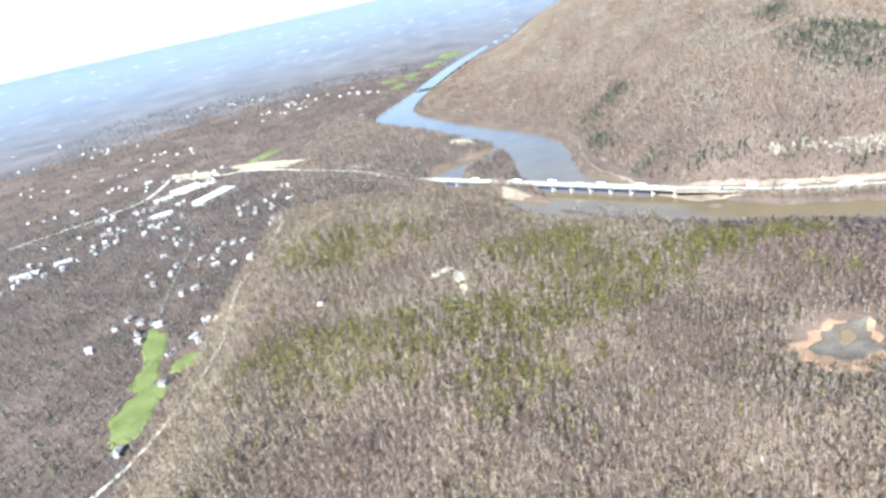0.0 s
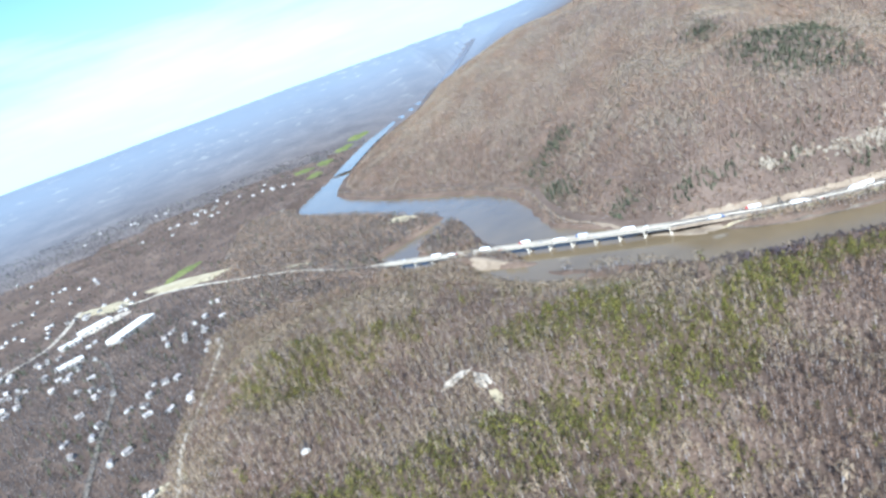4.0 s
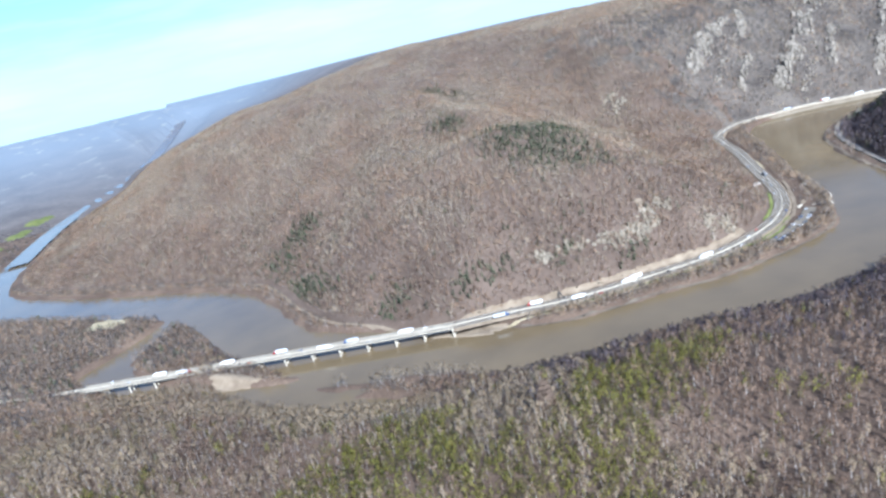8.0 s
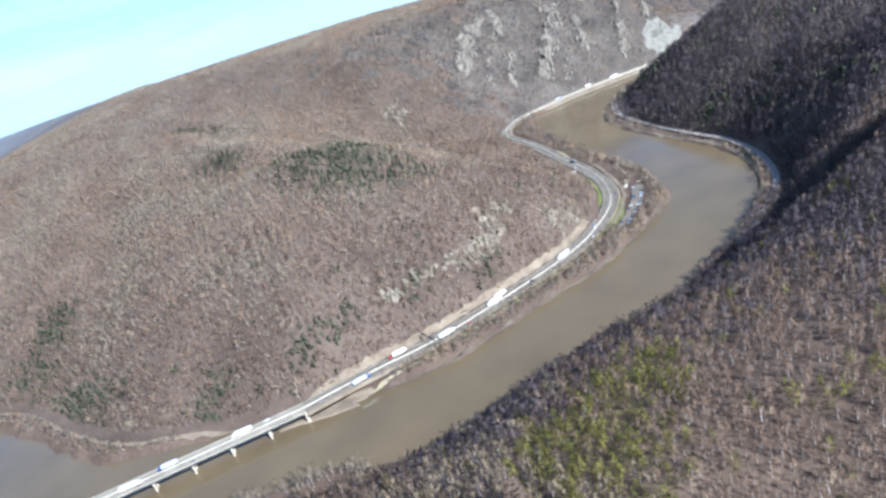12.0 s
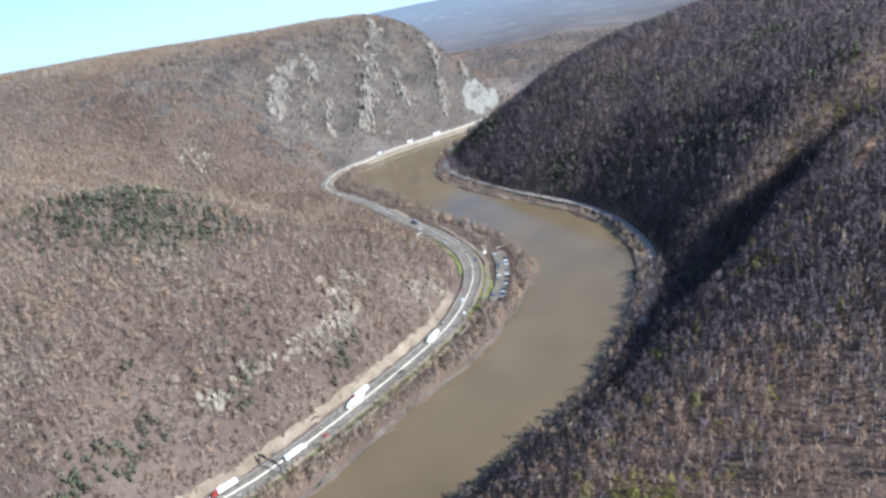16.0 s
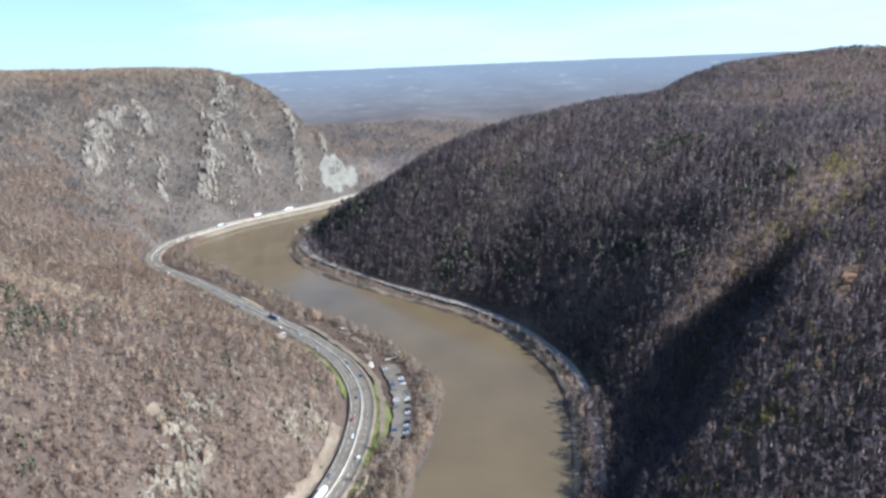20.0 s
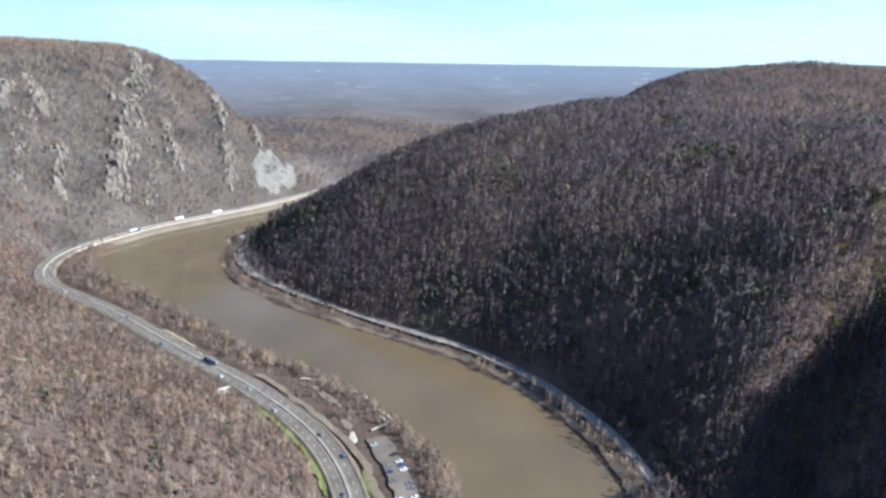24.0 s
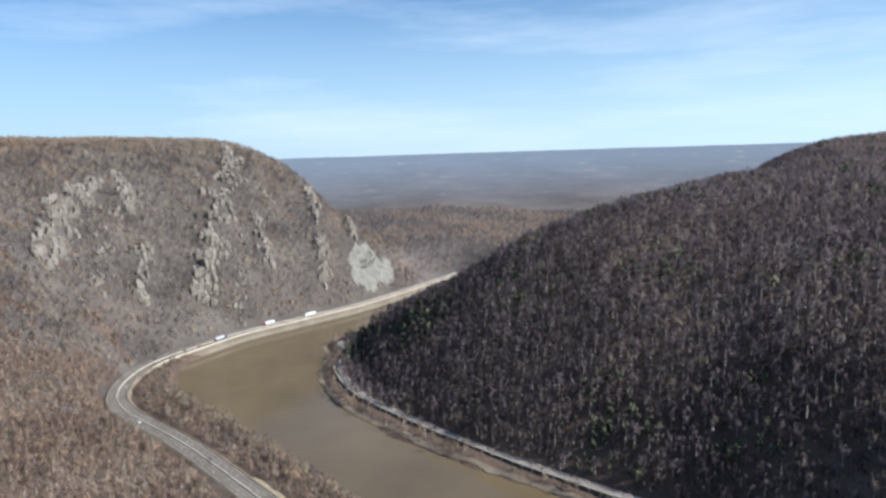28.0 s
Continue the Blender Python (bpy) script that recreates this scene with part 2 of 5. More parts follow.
# thin twigs let some light through and show gaps between them
for key in ("twig_grey", "twig_brown", "twig_shaded", "twig_tan", "twig_pale", "twig_rose", "twig_cool", "olive"):
    _n, _l = M[key].node_tree.nodes, M[key].node_tree.links
    _t = _n.new("ShaderNodeBsdfTranslucent")
    _l.new(next(q for q in _n if q.type == "VALTORGB").outputs["Color"], _t.inputs["Color"])
    _x = _n.new("ShaderNodeMixShader")
    _x.inputs["Fac"].default_value = 0.5
    _l.new(_n["Principled BSDF"].outputs[0], _x.inputs[1])
    _l.new(_t.outputs[0], _x.inputs[2])
    _gap = _n.new("ShaderNodeBsdfTransparent")
    _lace = _n.new("ShaderNodeTexNoise")
    _lace.inputs["Scale"].default_value, _lace.inputs["Detail"].default_value = 1.6, 2.0
    _l.new(next(q for q in _n if q.type == "NEW_GEOMETRY").outputs["Position"], _lace.inputs["Vector"])
    _thin = _n.new("ShaderNodeMapRange")
    _thin.inputs["From Min"].default_value, _thin.inputs["From Max"].default_value = 0.35, 0.65
    _thin.inputs["To Min"].default_value, _thin.inputs["To Max"].default_value = (0.1, 0.6) if key == "twig_shaded" else (0.3, 0.88) if key in ("twig_pale", "twig_rose", "twig_cool") else (0.2, 0.8)
    _l.new(_lace.outputs["Fac"], _thin.inputs["Value"])
    _open = _n.new("ShaderNodeMixShader")
    _l.new(_thin.outputs["Result"], _open.inputs["Fac"])
    _l.new(_x.outputs[0], _open.inputs[1])
    _l.new(_gap.outputs[0], _open.inputs[2])
    _l.new(_open.outputs[0], _n["Material Output"].inputs["Surface"])

# distant land: woods and pale fields, haze painted in as blue-grey towards the horizon
far_mat = material("hazed_distant_land", [(0.08, 0.066, 0.059), (0.118, 0.098, 0.087), (0.165, 0.138, 0.12)], 0.006, 0.06, 1.0)
_n, _l = far_mat.node_tree.nodes, far_mat.node_tree.links
_p = _n["Principled BSDF"]
_ramp = next(q for q in _n if q.type == "VALTORGB")
_g = _n.new("ShaderNodeNewGeometry")
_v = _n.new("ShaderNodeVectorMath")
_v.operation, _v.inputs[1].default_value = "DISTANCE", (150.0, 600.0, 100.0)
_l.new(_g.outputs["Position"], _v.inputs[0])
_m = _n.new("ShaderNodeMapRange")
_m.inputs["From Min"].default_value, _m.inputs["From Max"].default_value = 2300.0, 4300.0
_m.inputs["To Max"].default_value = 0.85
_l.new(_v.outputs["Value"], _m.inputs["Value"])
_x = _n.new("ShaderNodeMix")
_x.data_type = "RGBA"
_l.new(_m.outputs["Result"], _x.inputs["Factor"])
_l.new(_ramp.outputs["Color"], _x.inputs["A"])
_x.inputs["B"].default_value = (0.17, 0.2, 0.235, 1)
_f = _n.new("ShaderNodeTexNoise")
_f.inputs["Scale"].default_value, _f.inputs["Detail"].default_value = 0.011, 5.0
_l.new(_g.outputs["Position"], _f.inputs["Vector"])
_k = _n.new("ShaderNodeValToRGB")
_k.color_ramp.elements[0].position, _k.color_ramp.elements[1].position = 0.62, 0.69
_l.new(_f.outputs["Fac"], _k.inputs["Fac"])
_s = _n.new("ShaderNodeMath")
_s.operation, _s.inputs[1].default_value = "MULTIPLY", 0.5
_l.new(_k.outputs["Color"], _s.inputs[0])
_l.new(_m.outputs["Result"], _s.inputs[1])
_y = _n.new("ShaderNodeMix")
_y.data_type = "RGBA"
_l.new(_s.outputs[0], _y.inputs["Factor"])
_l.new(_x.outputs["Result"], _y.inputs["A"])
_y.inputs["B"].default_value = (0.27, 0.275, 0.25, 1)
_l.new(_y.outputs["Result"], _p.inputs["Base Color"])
M["distance"] = far_mat

# muddy river water: brown body, glossy rippled surface
water_mat = bpy.data.materials.new("river_water")
water_mat.use_nodes = True
_n, _l = water_mat.node_tree.nodes, water_mat.node_tree.links
_p = _n["Principled BSDF"]
_p.inputs["Roughness"].default_value, _p.inputs["IOR"].default_value = 0.12, 1.33
_g = _n.new("ShaderNodeNewGeometry")
_t = _n.new("ShaderNodeTexNoise")
_t.inputs["Scale"].default_value, _t.inputs["Detail"].default_value = 0.012, 5.0
_l.new(_g.outputs["Position"], _t.inputs["Vector"])
_r = _n.new("ShaderNodeValToRGB")
_r.color_ramp.elements[0].position, _r.color_ramp.elements[0].color = 0.3, (0.11, 0.08, 0.045, 1)
_r.color_ramp.elements[1].position, _r.color_ramp.elements[1].color = 0.7, (0.152, 0.11, 0.06, 1)
_l.new(_t.outputs["Fac"], _r.inputs["Fac"])
_l.new(_r.outputs["Color"], _p.inputs["Base Color"])
_w = _n.new("ShaderNodeTexNoise")
_w.inputs["Scale"].default_value, _w.inputs["Detail"].default_value = 0.35, 3.0
_l.new(_g.outputs["Position"], _w.inputs["Vector"])
_b = _n.new("ShaderNodeBump")
_b.inputs["Strength"].default_value, _b.inputs["Distance"].default_value = 0.25, 0.25
_l.new(_w.outputs["Fac"], _b.inputs["Height"])
_l.new(_b.outputs["Normal"], _p.inputs["Normal"])
M["water"] = water_mat

# ---- the lie of the land ----
# river: centre x, y and half width, from upstream to downstream
RIVER = [(900, 4700, 22), (423, 3658, 22), (165, 3170, 24), (0, 2780, 28), (-137, 2282, 32), (-200, 2050, 44), (-205, 1885, 58), (-90, 1670, 44),
         (5, 1505, 46), (80, 1370, 50), (112, 1260, 52), (110, 1150, 50), (116, 1050, 44), (150, 960, 52), (205, 875, 58), (262, 785, 54),
         (330, 740, 43), (410, 702, 47), (465, 670, 49), (535, 652, 47), (600, 641.5, 45.5), (655, 640, 46), (708.6, 654, 46.5), (785.7, 703, 47.5),
         (895, 825.5, 41), (1009, 928, 42.5), (1105, 992, 69), (1180, 1002, 72), (1243, 989, 53), (1330, 933, 48), (1440, 850, 45)]
RIVER += [(1600, 720, 45), (1720, 600, 40)]
ARM = [(60, 1330, 12), (-15, 1258, 22), (-66, 1222, 30), (-52, 1150, 22), (-34, 1080, 18), (8, 1008, 19), (68, 935, 22), (140, 885, 34)]
# quiet water behind a wooded spit below the bridge
SLACK = [(62, 925, 12), (84, 880, 15), (116, 830, 15), (142, 804, 7)]
SPIT = [(98, 908, 4), (128, 872, 7), (166, 838, 9), (196, 806, 9), (208, 778, 8)]
# foot of the northern hills: the highway, then the old shore lane upstream
ROAD = [(253, 876), (317, 839), (355, 815), (435, 779), (528, 746), (600, 741), (655, 750), (710, 776), (768, 822), (832, 886), (930, 982),
        (1000, 1062), (1045, 1094), (1100, 1107), (1150, 1102), (1200, 1080), (1257, 1050), (1325, 993), (1400, 930), (1500, 868), (1640, 790)]
SHORE = [(1000, 4700), (470, 3650), (210, 3170), (55, 2780), (-85, 2290), (-138, 2050), (-128, 1880), (-45, 1738), (62, 1560), (138, 1405), (184, 1285),
         (176, 1150), (178, 1050), (203, 985), (240, 900)]
RAVINE = [(600, 580), (650, 515), (690, 440), (735, 360), (800, 250)]


def sstep(a, b, x):
    k = np.clip((x - a) / (b - a), 0, 1)
    return k * k * (3 - 2 * k)


def along(px, py, line):
    """Distance to a line of (x, y[, width]); which side (+ left of its run); the width there."""
    best = np.full(px.shape, 1e9)
    side = np.ones(px.shape)
    wide = np.zeros(px.shape)
    for a, b in zip(line[:-1], line[1:]):
        dx, dy = b[0] - a[0], b[1] - a[1]
        k = np.clip(((px - a[0]) * dx + (py - a[1]) * dy) / (dx * dx + dy * dy), 0, 1)
        ex, ey = px - a[0] - k * dx, py - a[1] - k * dy
        d = np.hypot(ex, ey)
        w = a[2] + k * (b[2] - a[2]) if len(a) > 2 else 0 * d
        near = d - w < best - wide
        best, wide = np.where(near, d, best), np.where(near, w, wide)
        side = np.where(near, np.sign(dx * ey - dy * ex), side)
    return best, side, wide


def north_of(px, py, line):
    """True on the northern side of a line that crosses the whole land."""
    ring = [tuple(p[:2]) for p in line] + [(9000, line[-1][1]), (9000, 9000), (line[0][0], 9000)]
    inside = np.zeros(px.shape, bool)
    for a, b in zip(ring, ring[1:] + ring[:1]):
        if a[1] == b[1]:
            continue
        cross = (a[1] > py) != (b[1] > py)
        inside ^= cross & (px < a[0] + (py - a[1]) * (b[0] - a[0]) / (b[1] - a[1]))
    return np.where(inside, 1.0, -1.0)


def smooth_line(points, step=6.0):
    """A Catmull-Rom curve through the points, at even steps."""
    pts = [np.array(p, float) for p in points]
    pts = [2 * pts[0] - pts[1]] + pts + [2 * pts[-1] - pts[-2]]
    out = []
    for i in range(1, len(pts) - 2):
        a, b, c, d = pts[i - 1:i + 3]
        n = max(2, int(np.linalg.norm(c - b) / step))
        for k in range(n):
            t = k / n
            out.append(0.5 * (2 * b + (c - a) * t + (2 * a - 5 * b + 4 * c - d) * t * t + (3 * b - a - 3 * c + d) * t ** 3))
    out.append(pts[-2])
    return np.array(out)


def wave(x, y, size, seed):
    """Cheap smooth noise, about -1 to 1."""
    r = np.random.RandomState(seed)
    total = 0
    for i in range(7):
        a = r.uniform(0, 2 * np.pi)
        f = 2 * np.pi / size * r.uniform(0.6, 1.9)
        total = total + np.sin(f * (x * np.cos(a) + y * np.sin(a)) + r.uniform(0, 6.28)) / 3.2
    return total


FOOT = SHORE + ROAD
BRIDGE_W, BRIDGE_E, DECK = (-92, 1160), (253, 876), 10.5
WEST = [(-92, 1160), (-160, 1218), (-241, 1312), (-289, 1354), (-390, 1433), (-459, 1490), (-555, 1545), (-608, 1550), (-770, 1660), (-888, 1764), (-1100, 1900)]
SMOOTH_ROAD = smooth_line(ROAD, 9)
SMOOTH_FOOT = [tuple(p) for p in smooth_line(SHORE, 60)] + [tuple(p) for p in smooth_line(ROAD, 18)]
SMOOTH_RIVER = [tuple(p) for p in smooth_line(RIVER, 45)]
MID = (150.0, 600.0)


def river_gap(x, y):
    """Metres from the water's edge (negative in the water) and the side: + north, - south."""
    d, s, w = along(x, y, SMOOTH_RIVER)
    d2, _, w2 = along(x, y, ARM)
    d3, _, w3 = along(x, y, SLACK)
    d4, _, w4 = along(x, y, SPIT)
    edge = 4 * wave(x, y, 55, 5) + 2 * wave(x, y, 21, 6)
    gap = np.minimum(np.minimum(d - w, d2 - w2), d3 - w3)
    return np.maximum(gap, w4 - d4) + edge * 0.6, d - w, north_of(x, y, SMOOTH_RIVER + [(2600, 200)])


def shrink(x, y):
    """How far off country is drawn in: the height of eye level, the distance and its share of the real distance."""
    r = np.hypot(x - MID[0], y - MID[1])
    az = np.degrees(np.arctan2(y - MID[1], x - MID[0]))
    eye = 246 + 58 * sstep(35, 95, az) * sstep(200, 160, az)
    q = np.clip((r - 2300) / 2400, 0, 1)
    real = np.where(r > 2300, 2300 + 2400 * q / (1 - 0.95 * q), r)
    return eye, r, r / np.maximum(real, 1)


# spines of bare rock on the crags: line with half widths
RIBS = [[(1610, 1182, 7), (1545, 1150, 10), (1485, 1128, 15), (1410, 1115, 17), (1370, 1110, 15), (1325, 1104, 14), (1288, 1100, 12), (1253, 1097, 8)],
        [(1552, 1022, 5), (1524, 1017, 8), (1472, 997, 7), (1429, 982, 7), (1388, 970, 9)],
        [(1310, 1236, 10), (1240, 1235, 15), (1200, 1229, 14), (1157, 1213, 13), (1130, 1204, 8)],
        [(1345, 1238, 8), (1319, 1206, 10), (1290, 1190, 6)],
        [(1440, 1078, 5), (1398, 1062, 8), (1360, 1042, 7)],
        [(1275, 1160, 6), (1235, 1150, 9), (1195, 1140, 6)],
        [(1545, 962, 5), (1520, 955, 7), (1500, 948, 5)]]


def form(x, y):
    """Height of the bare ground, river surface at 0."""
    x, y = np.asarray(x, float), np.asarray(y, float)
    gap, main, side = river_gap(x, y)
    foot, _, _ = along(x, y, SMOOTH_FOOT)
    fside = north_of(x, y, SMOOTH_FOOT)
    relief = wave(x, y, 190, 1) * 6 + wave(x, y, 75, 2) * 3.0 + wave(x, y, 30, 3) * 1.2
    gullies = np.abs(wave(x, y, 120, 9))
    # northern mountain: steep lower cut, long upper slope, crags towards the water gap
    a = sstep(880, 1090, x - 0.12 * (y - 1100))
    cap = 251 + 43 * sstep(1400, 3000, y)
    up = np.maximum(foot - 11, 0)
    low = 36 * (1 - np.exp(-up / 42)) * sstep(200, 330, x) * (1 - sstep(620, 760, x))
    gentle = low + (cap - low) * np.tanh(0.31 * up / (cap - low) + 0.00000045 * up ** 2)
    crag = cap * np.tanh(1.38 * up / cap)
    north = (1 - a) * gentle + a * crag
    north = north + relief * sstep(20, 200, up) * (1 - 0.6 * sstep(150, 300, north)) - a * 15 * (1 - gullies) * sstep(10, 90, up) * sstep(480, 180, up) * 0.8
    for rib in RIBS:
        dr, _, wr = along(x, y, rib)
        north = north + 12 * np.exp(-(dr / (wr + 4)) ** 2) * sstep(12, 60, up)
    ravine, _, _ = along(x, y, [(195, 1205), (330, 1290), (520, 1500), (700, 1800)])
    north = north - 14 * np.exp(-(ravine / 45) ** 2) * sstep(15, 120, up)
    east = (x - 1500) * 0.8 - (y - 900) * 0.6 + 10 * wave(x, y, 90, 11)
    plain = 36 * sstep(0, 110, up)
    north = plain + (north - plain) * (1 - 0.6 * sstep(-22, 44, east) - 0.4 * sstep(34, 185, east))
    bench = 4.2 + 1.8 * sstep(60, 25, np.abs(foot)) + 0.8 * wave(x, y, 40, 4)
    n_land = np.where((fside > 0) | (x > 1660), 6.0 + north * sstep(0, 8, up), np.minimum(bench, 6.0))
    # southern side: near hill, ravine, the dark mountain
    d = np.maximum(main - 16 - 9 * sstep(360, 440, x) * sstep(760, 680, x) - 22 * sstep(930, 1080, x), 0)
    hill = 60 + 98 * sstep(330, 640, x) * sstep(575, 425, y) + 9 * wave(x, y, 260, 7)
    hill = hill * sstep(-352, -225, x + 0.05 * (y - 700) + 12 * wave(x, y, 150, 8)) * sstep(1120, 830, y - 0.2 * x)
    hill = np.maximum(hill, 1)
    base = 3 + 9 * (1 - sstep(-270, -130, x) * sstep(900, 1000, y))
    h1 = base + hill * np.tanh((0.62 + 0.13 * sstep(330, 480, x)) * d / (hill + 12))
    cap2 = 180 + 41 * sstep(1000, 2000, x) + 25 * sstep(800, 300, x) * sstep(400, 0, y)
    h2 = cap2 * np.tanh((0.84 + 0.14 * sstep(1000, 850, x)) * d / cap2)
    scarp = np.maximum(sstep(2200, 2700, x + 0.4 * y), sstep(60, 420, (x - 1345) * 0.65 + (y - 349) * 0.76) * sstep(1050, 1400, x))
    h2 = 42 + (h2 - 42) * (1 - scarp)
    rav = along(x, y, RAVINE + [(900, 0)])[0]
    rside = np.where(x > np.interp(-y, [-700, -580, -515, -440, -360, -250, 0], [540, 600, 650, 690, 735, 800, 900]), 1, -1)
    k = sstep(-34, 24, rav * rside)
    brink = np.interp(-y, [-600, -580, -520, -450, -394, -300, -100], [0, 100, 95, 62, 26, 18, 12])
    flank = np.maximum(rav * rside + brink, 0)
    h1 = np.maximum(h1 - 0.72 * flank ** 2 / (flank + 10) * sstep(900, 640, rav + y), np.minimum(h1, 5 + 0.13 * d))
    h1 = np.minimum(h1, 2.5 + 0.5 * np.maximum(along(x, y, SLACK)[0] - 15, 0))
    south = h1 * (1 - k) + h2 * k
    south = south - 12 * np.exp(-(rav / 26) ** 2) * sstep(10, 120, d) * sstep(150, 330, y)
    south = np.maximum(south, 3) + relief * 0.7 * sstep(20, 160, d) * sstep(14, 50, south) * (1 - scarp)
    bank = 3.4 + 0.05 * np.minimum(np.maximum(main, 0), 40) + 0.8 * wave(x, y, 40, 4)
    south = np.where(d > 0, np.maximum(bank, south * sstep(0, 12, d) + bank * (1 - sstep(0, 12, d))), bank)
    height = np.where(side > 0, n_land, south)
    # old clay pit on the near hill
    pit = np.hypot((x - 214) / 1.25, y - 392)
    height = height + 3.5 * np.exp(-((pit - 30) / 7) ** 2) - 9 * sstep(28, 12, pit)
    # roads lie on fills of their own
    road, _, _ = along(x, y, WEST)
    height = height + (11.6 - height) * sstep(34, 12, road) * sstep(-70, -130, x)
    hold, _, _ = along(x, y, ROAD)
    height = height + (6.0 - height) * sstep(14, 9, hold)
    # rolling country far off, seen ever flatter to the horizon
    eye, r, share = shrink(x, y)
    far = sstep(1300, 2300, r) * np.where(side > 0, sstep(60, 300, east), 1.0)
    height = np.maximum(height, 1) + far * (18 + 16 * wave(x, y, 700, 21) + 6 * wave(x, y, 260, 22)) * sstep(40, 260, gap)
    height = eye - (eye - height) * share
    inside = sstep(3, -9, gap) * sstep(2420, 2300, r)
    return height * (1 - inside) * (1 - 0.75 * sstep(9, 0, gap) * sstep(2420, 2300, r)) - 3.65 * inside


# ---- mesh helpers ----
def mesh_np(name, verts, tris, mats, index=None, tone=None, quads=None, smooth=False, normals=None):
    me = bpy.data.meshes.new(name)
    faces = tris if quads is None else quads
    n = faces.shape[1]
    me.vertices.add(len(verts))
    me.vertices.foreach_set("co", np.ascontiguousarray(verts, np.float32).ravel())
    me.loops.add(faces.size)
    me.loops.foreach_set("vertex_index", np.ascontiguousarray(faces, np.int32).ravel())
    me.polygons.add(len(faces))
    me.polygons.foreach_set("loop_start", np.arange(0, faces.size, n, dtype=np.int32))
    for m in mats:
        me.materials.append(m)
    if index is not None:
        me.polygons.foreach_set("material_index", np.ascontiguousarray(index, np.int32))
    me.polygons.foreach_set("use_smooth", np.full(len(faces), smooth))
    if tone is not None:
        me.attributes.new("tone", "FLOAT", "POINT").data.foreach_set("value", np.ascontiguousarray(tone, np.float32))
    me.update(calc_edges=True)
    me.validate()
    if normals is not None:
        me.attributes.new("custom_normal", "FLOAT_VECTOR", "POINT").data.foreach_set("vector", np.ascontiguousarray(normals, np.float32).ravel())
    return me


def part(name, me, parent, mat=None, label="", m=None):
    ob = new(name, me)
    if mat is not None:
        me.materials.clear()
        me.materials.append(mat)
    ob.parent = parent
    if m is not None:
        ob.matrix_basis = m
    if label:
        ob["label"] = label
    return ob


def bm_mesh(name, bm):
    me = bpy.data.meshes.new(name)
    bm.to_mesh(me)
    bm.free()
    return me


def box(bm, x0, x1, y0, y1, z0, z1):
    v = [bm.verts.new(p) for p in ((x0, y0, z0), (x1, y0, z0), (x1, y1, z0), (x0, y1, z0), (x0, y0, z1), (x1, y0, z1), (x1, y1, z1), (x0, y1, z1))]
    for f in ((3, 2, 1, 0), (4, 5, 6, 7), (0, 1, 5, 4), (1, 2, 6, 5), (2, 3, 7, 6), (3, 0, 4, 7)):
        bm.faces.new([v[i] for i in f])
    return v


def box_mesh(name, x0, x1, y0, y1, z0, z1, bevel=0.0):
    bm = bmesh.new()
    box(bm, x0, x1, y0, y1, z0, z1)
    if bevel:
        bmesh.ops.bevel(bm, geom=bm.edges[:], offset=bevel, segments=1, affect="EDGES")
    return bm_mesh(name, bm)


def side_of(line):
    t = np.gradient(line, axis=0)
    t /= np.linalg.norm(t, axis=1)[:, None]
    return np.stack([-t[:, 1], t[:, 0]], 1)


def ribbon(name, line, profile, z, mat, smooth=False):
    """A band along a line: profile is a list of (sideways, up); z: a height for each point of the line."""
    nrm = side_of(line[:, :2])
    n, k = len(line), len(profile)
    v = np.zeros((n, k, 3))
    for j, (s, u) in enumerate(profile):
        v[:, j, :2] = line[:, :2] + nrm * s
        v[:, j, 2] = z + u
    i, j = np.meshgrid(np.arange(n - 1), np.arange(k - 1), indexing="ij")
    a = i * k + j
    q = np.stack([a, a + 1, a + k + 1, a + k], -1).reshape(-1, 4)
    return mesh_np(name, v.reshape(-1, 3), None, [mat], quads=q[:, ::-1], smooth=smooth)


# ---- ground, water, distance ----
def axis(lo, a, b, hi, fine, grow=1.09):
    out = list(np.arange(a, b, fine))
    step, p = fine, out[-1]
    while p < hi:
        step = min(step * grow, 110)
        p += step
        out.append(p)
    step, p = fine, a
    while p > lo:
        step = min(step * grow, 110)
        p -= step
        out.insert(0, p)
    return np.array(out)


gx, gy = axis(-4700, -420, 1720, 5000, 6.0), axis(-4200, 120, 1500, 5400, 6.0)
GX, GY = np.meshgrid(gx, gy, indexing="ij")
GZ = form(GX, GY)
# rounded crests: the long slopes are eased, the banks and roads kept
ease = np.minimum(sstep(60, 170, river_gap(GX, GY)[0]), sstep(60, 170, along(GX, GY, SMOOTH_FOOT)[0])) * sstep(60, 130, along(GX, GY, RAVINE)[0])
soft = GZ.copy()
for _ in range(26):
    soft[1:-1, 1:-1] = 0.25 * (soft[:-2, 1:-1] + soft[2:, 1:-1] + soft[1:-1, :-2] + soft[1:-1, 2:])
GZ = GZ + (soft - GZ) * ease * 0.85


def land(x, y):
    """Height of the ground sheet at x, y."""
    x, y = np.asarray(x, float), np.asarray(y, float)
    i = np.clip(np.searchsorted(gx, x) - 1, 0, len(gx) - 2)
    j = np.clip(np.searchsorted(gy, y) - 1, 0, len(gy) - 2)
    u, v = (x - gx[i]) / (gx[i + 1] - gx[i]), (y - gy[j]) / (gy[j + 1] - gy[j])
    return (GZ[i, j] * (1 - u) + GZ[i + 1, j] * u) * (1 - v) + (GZ[i, j + 1] * (1 - u) + GZ[i + 1, j + 1] * u) * v


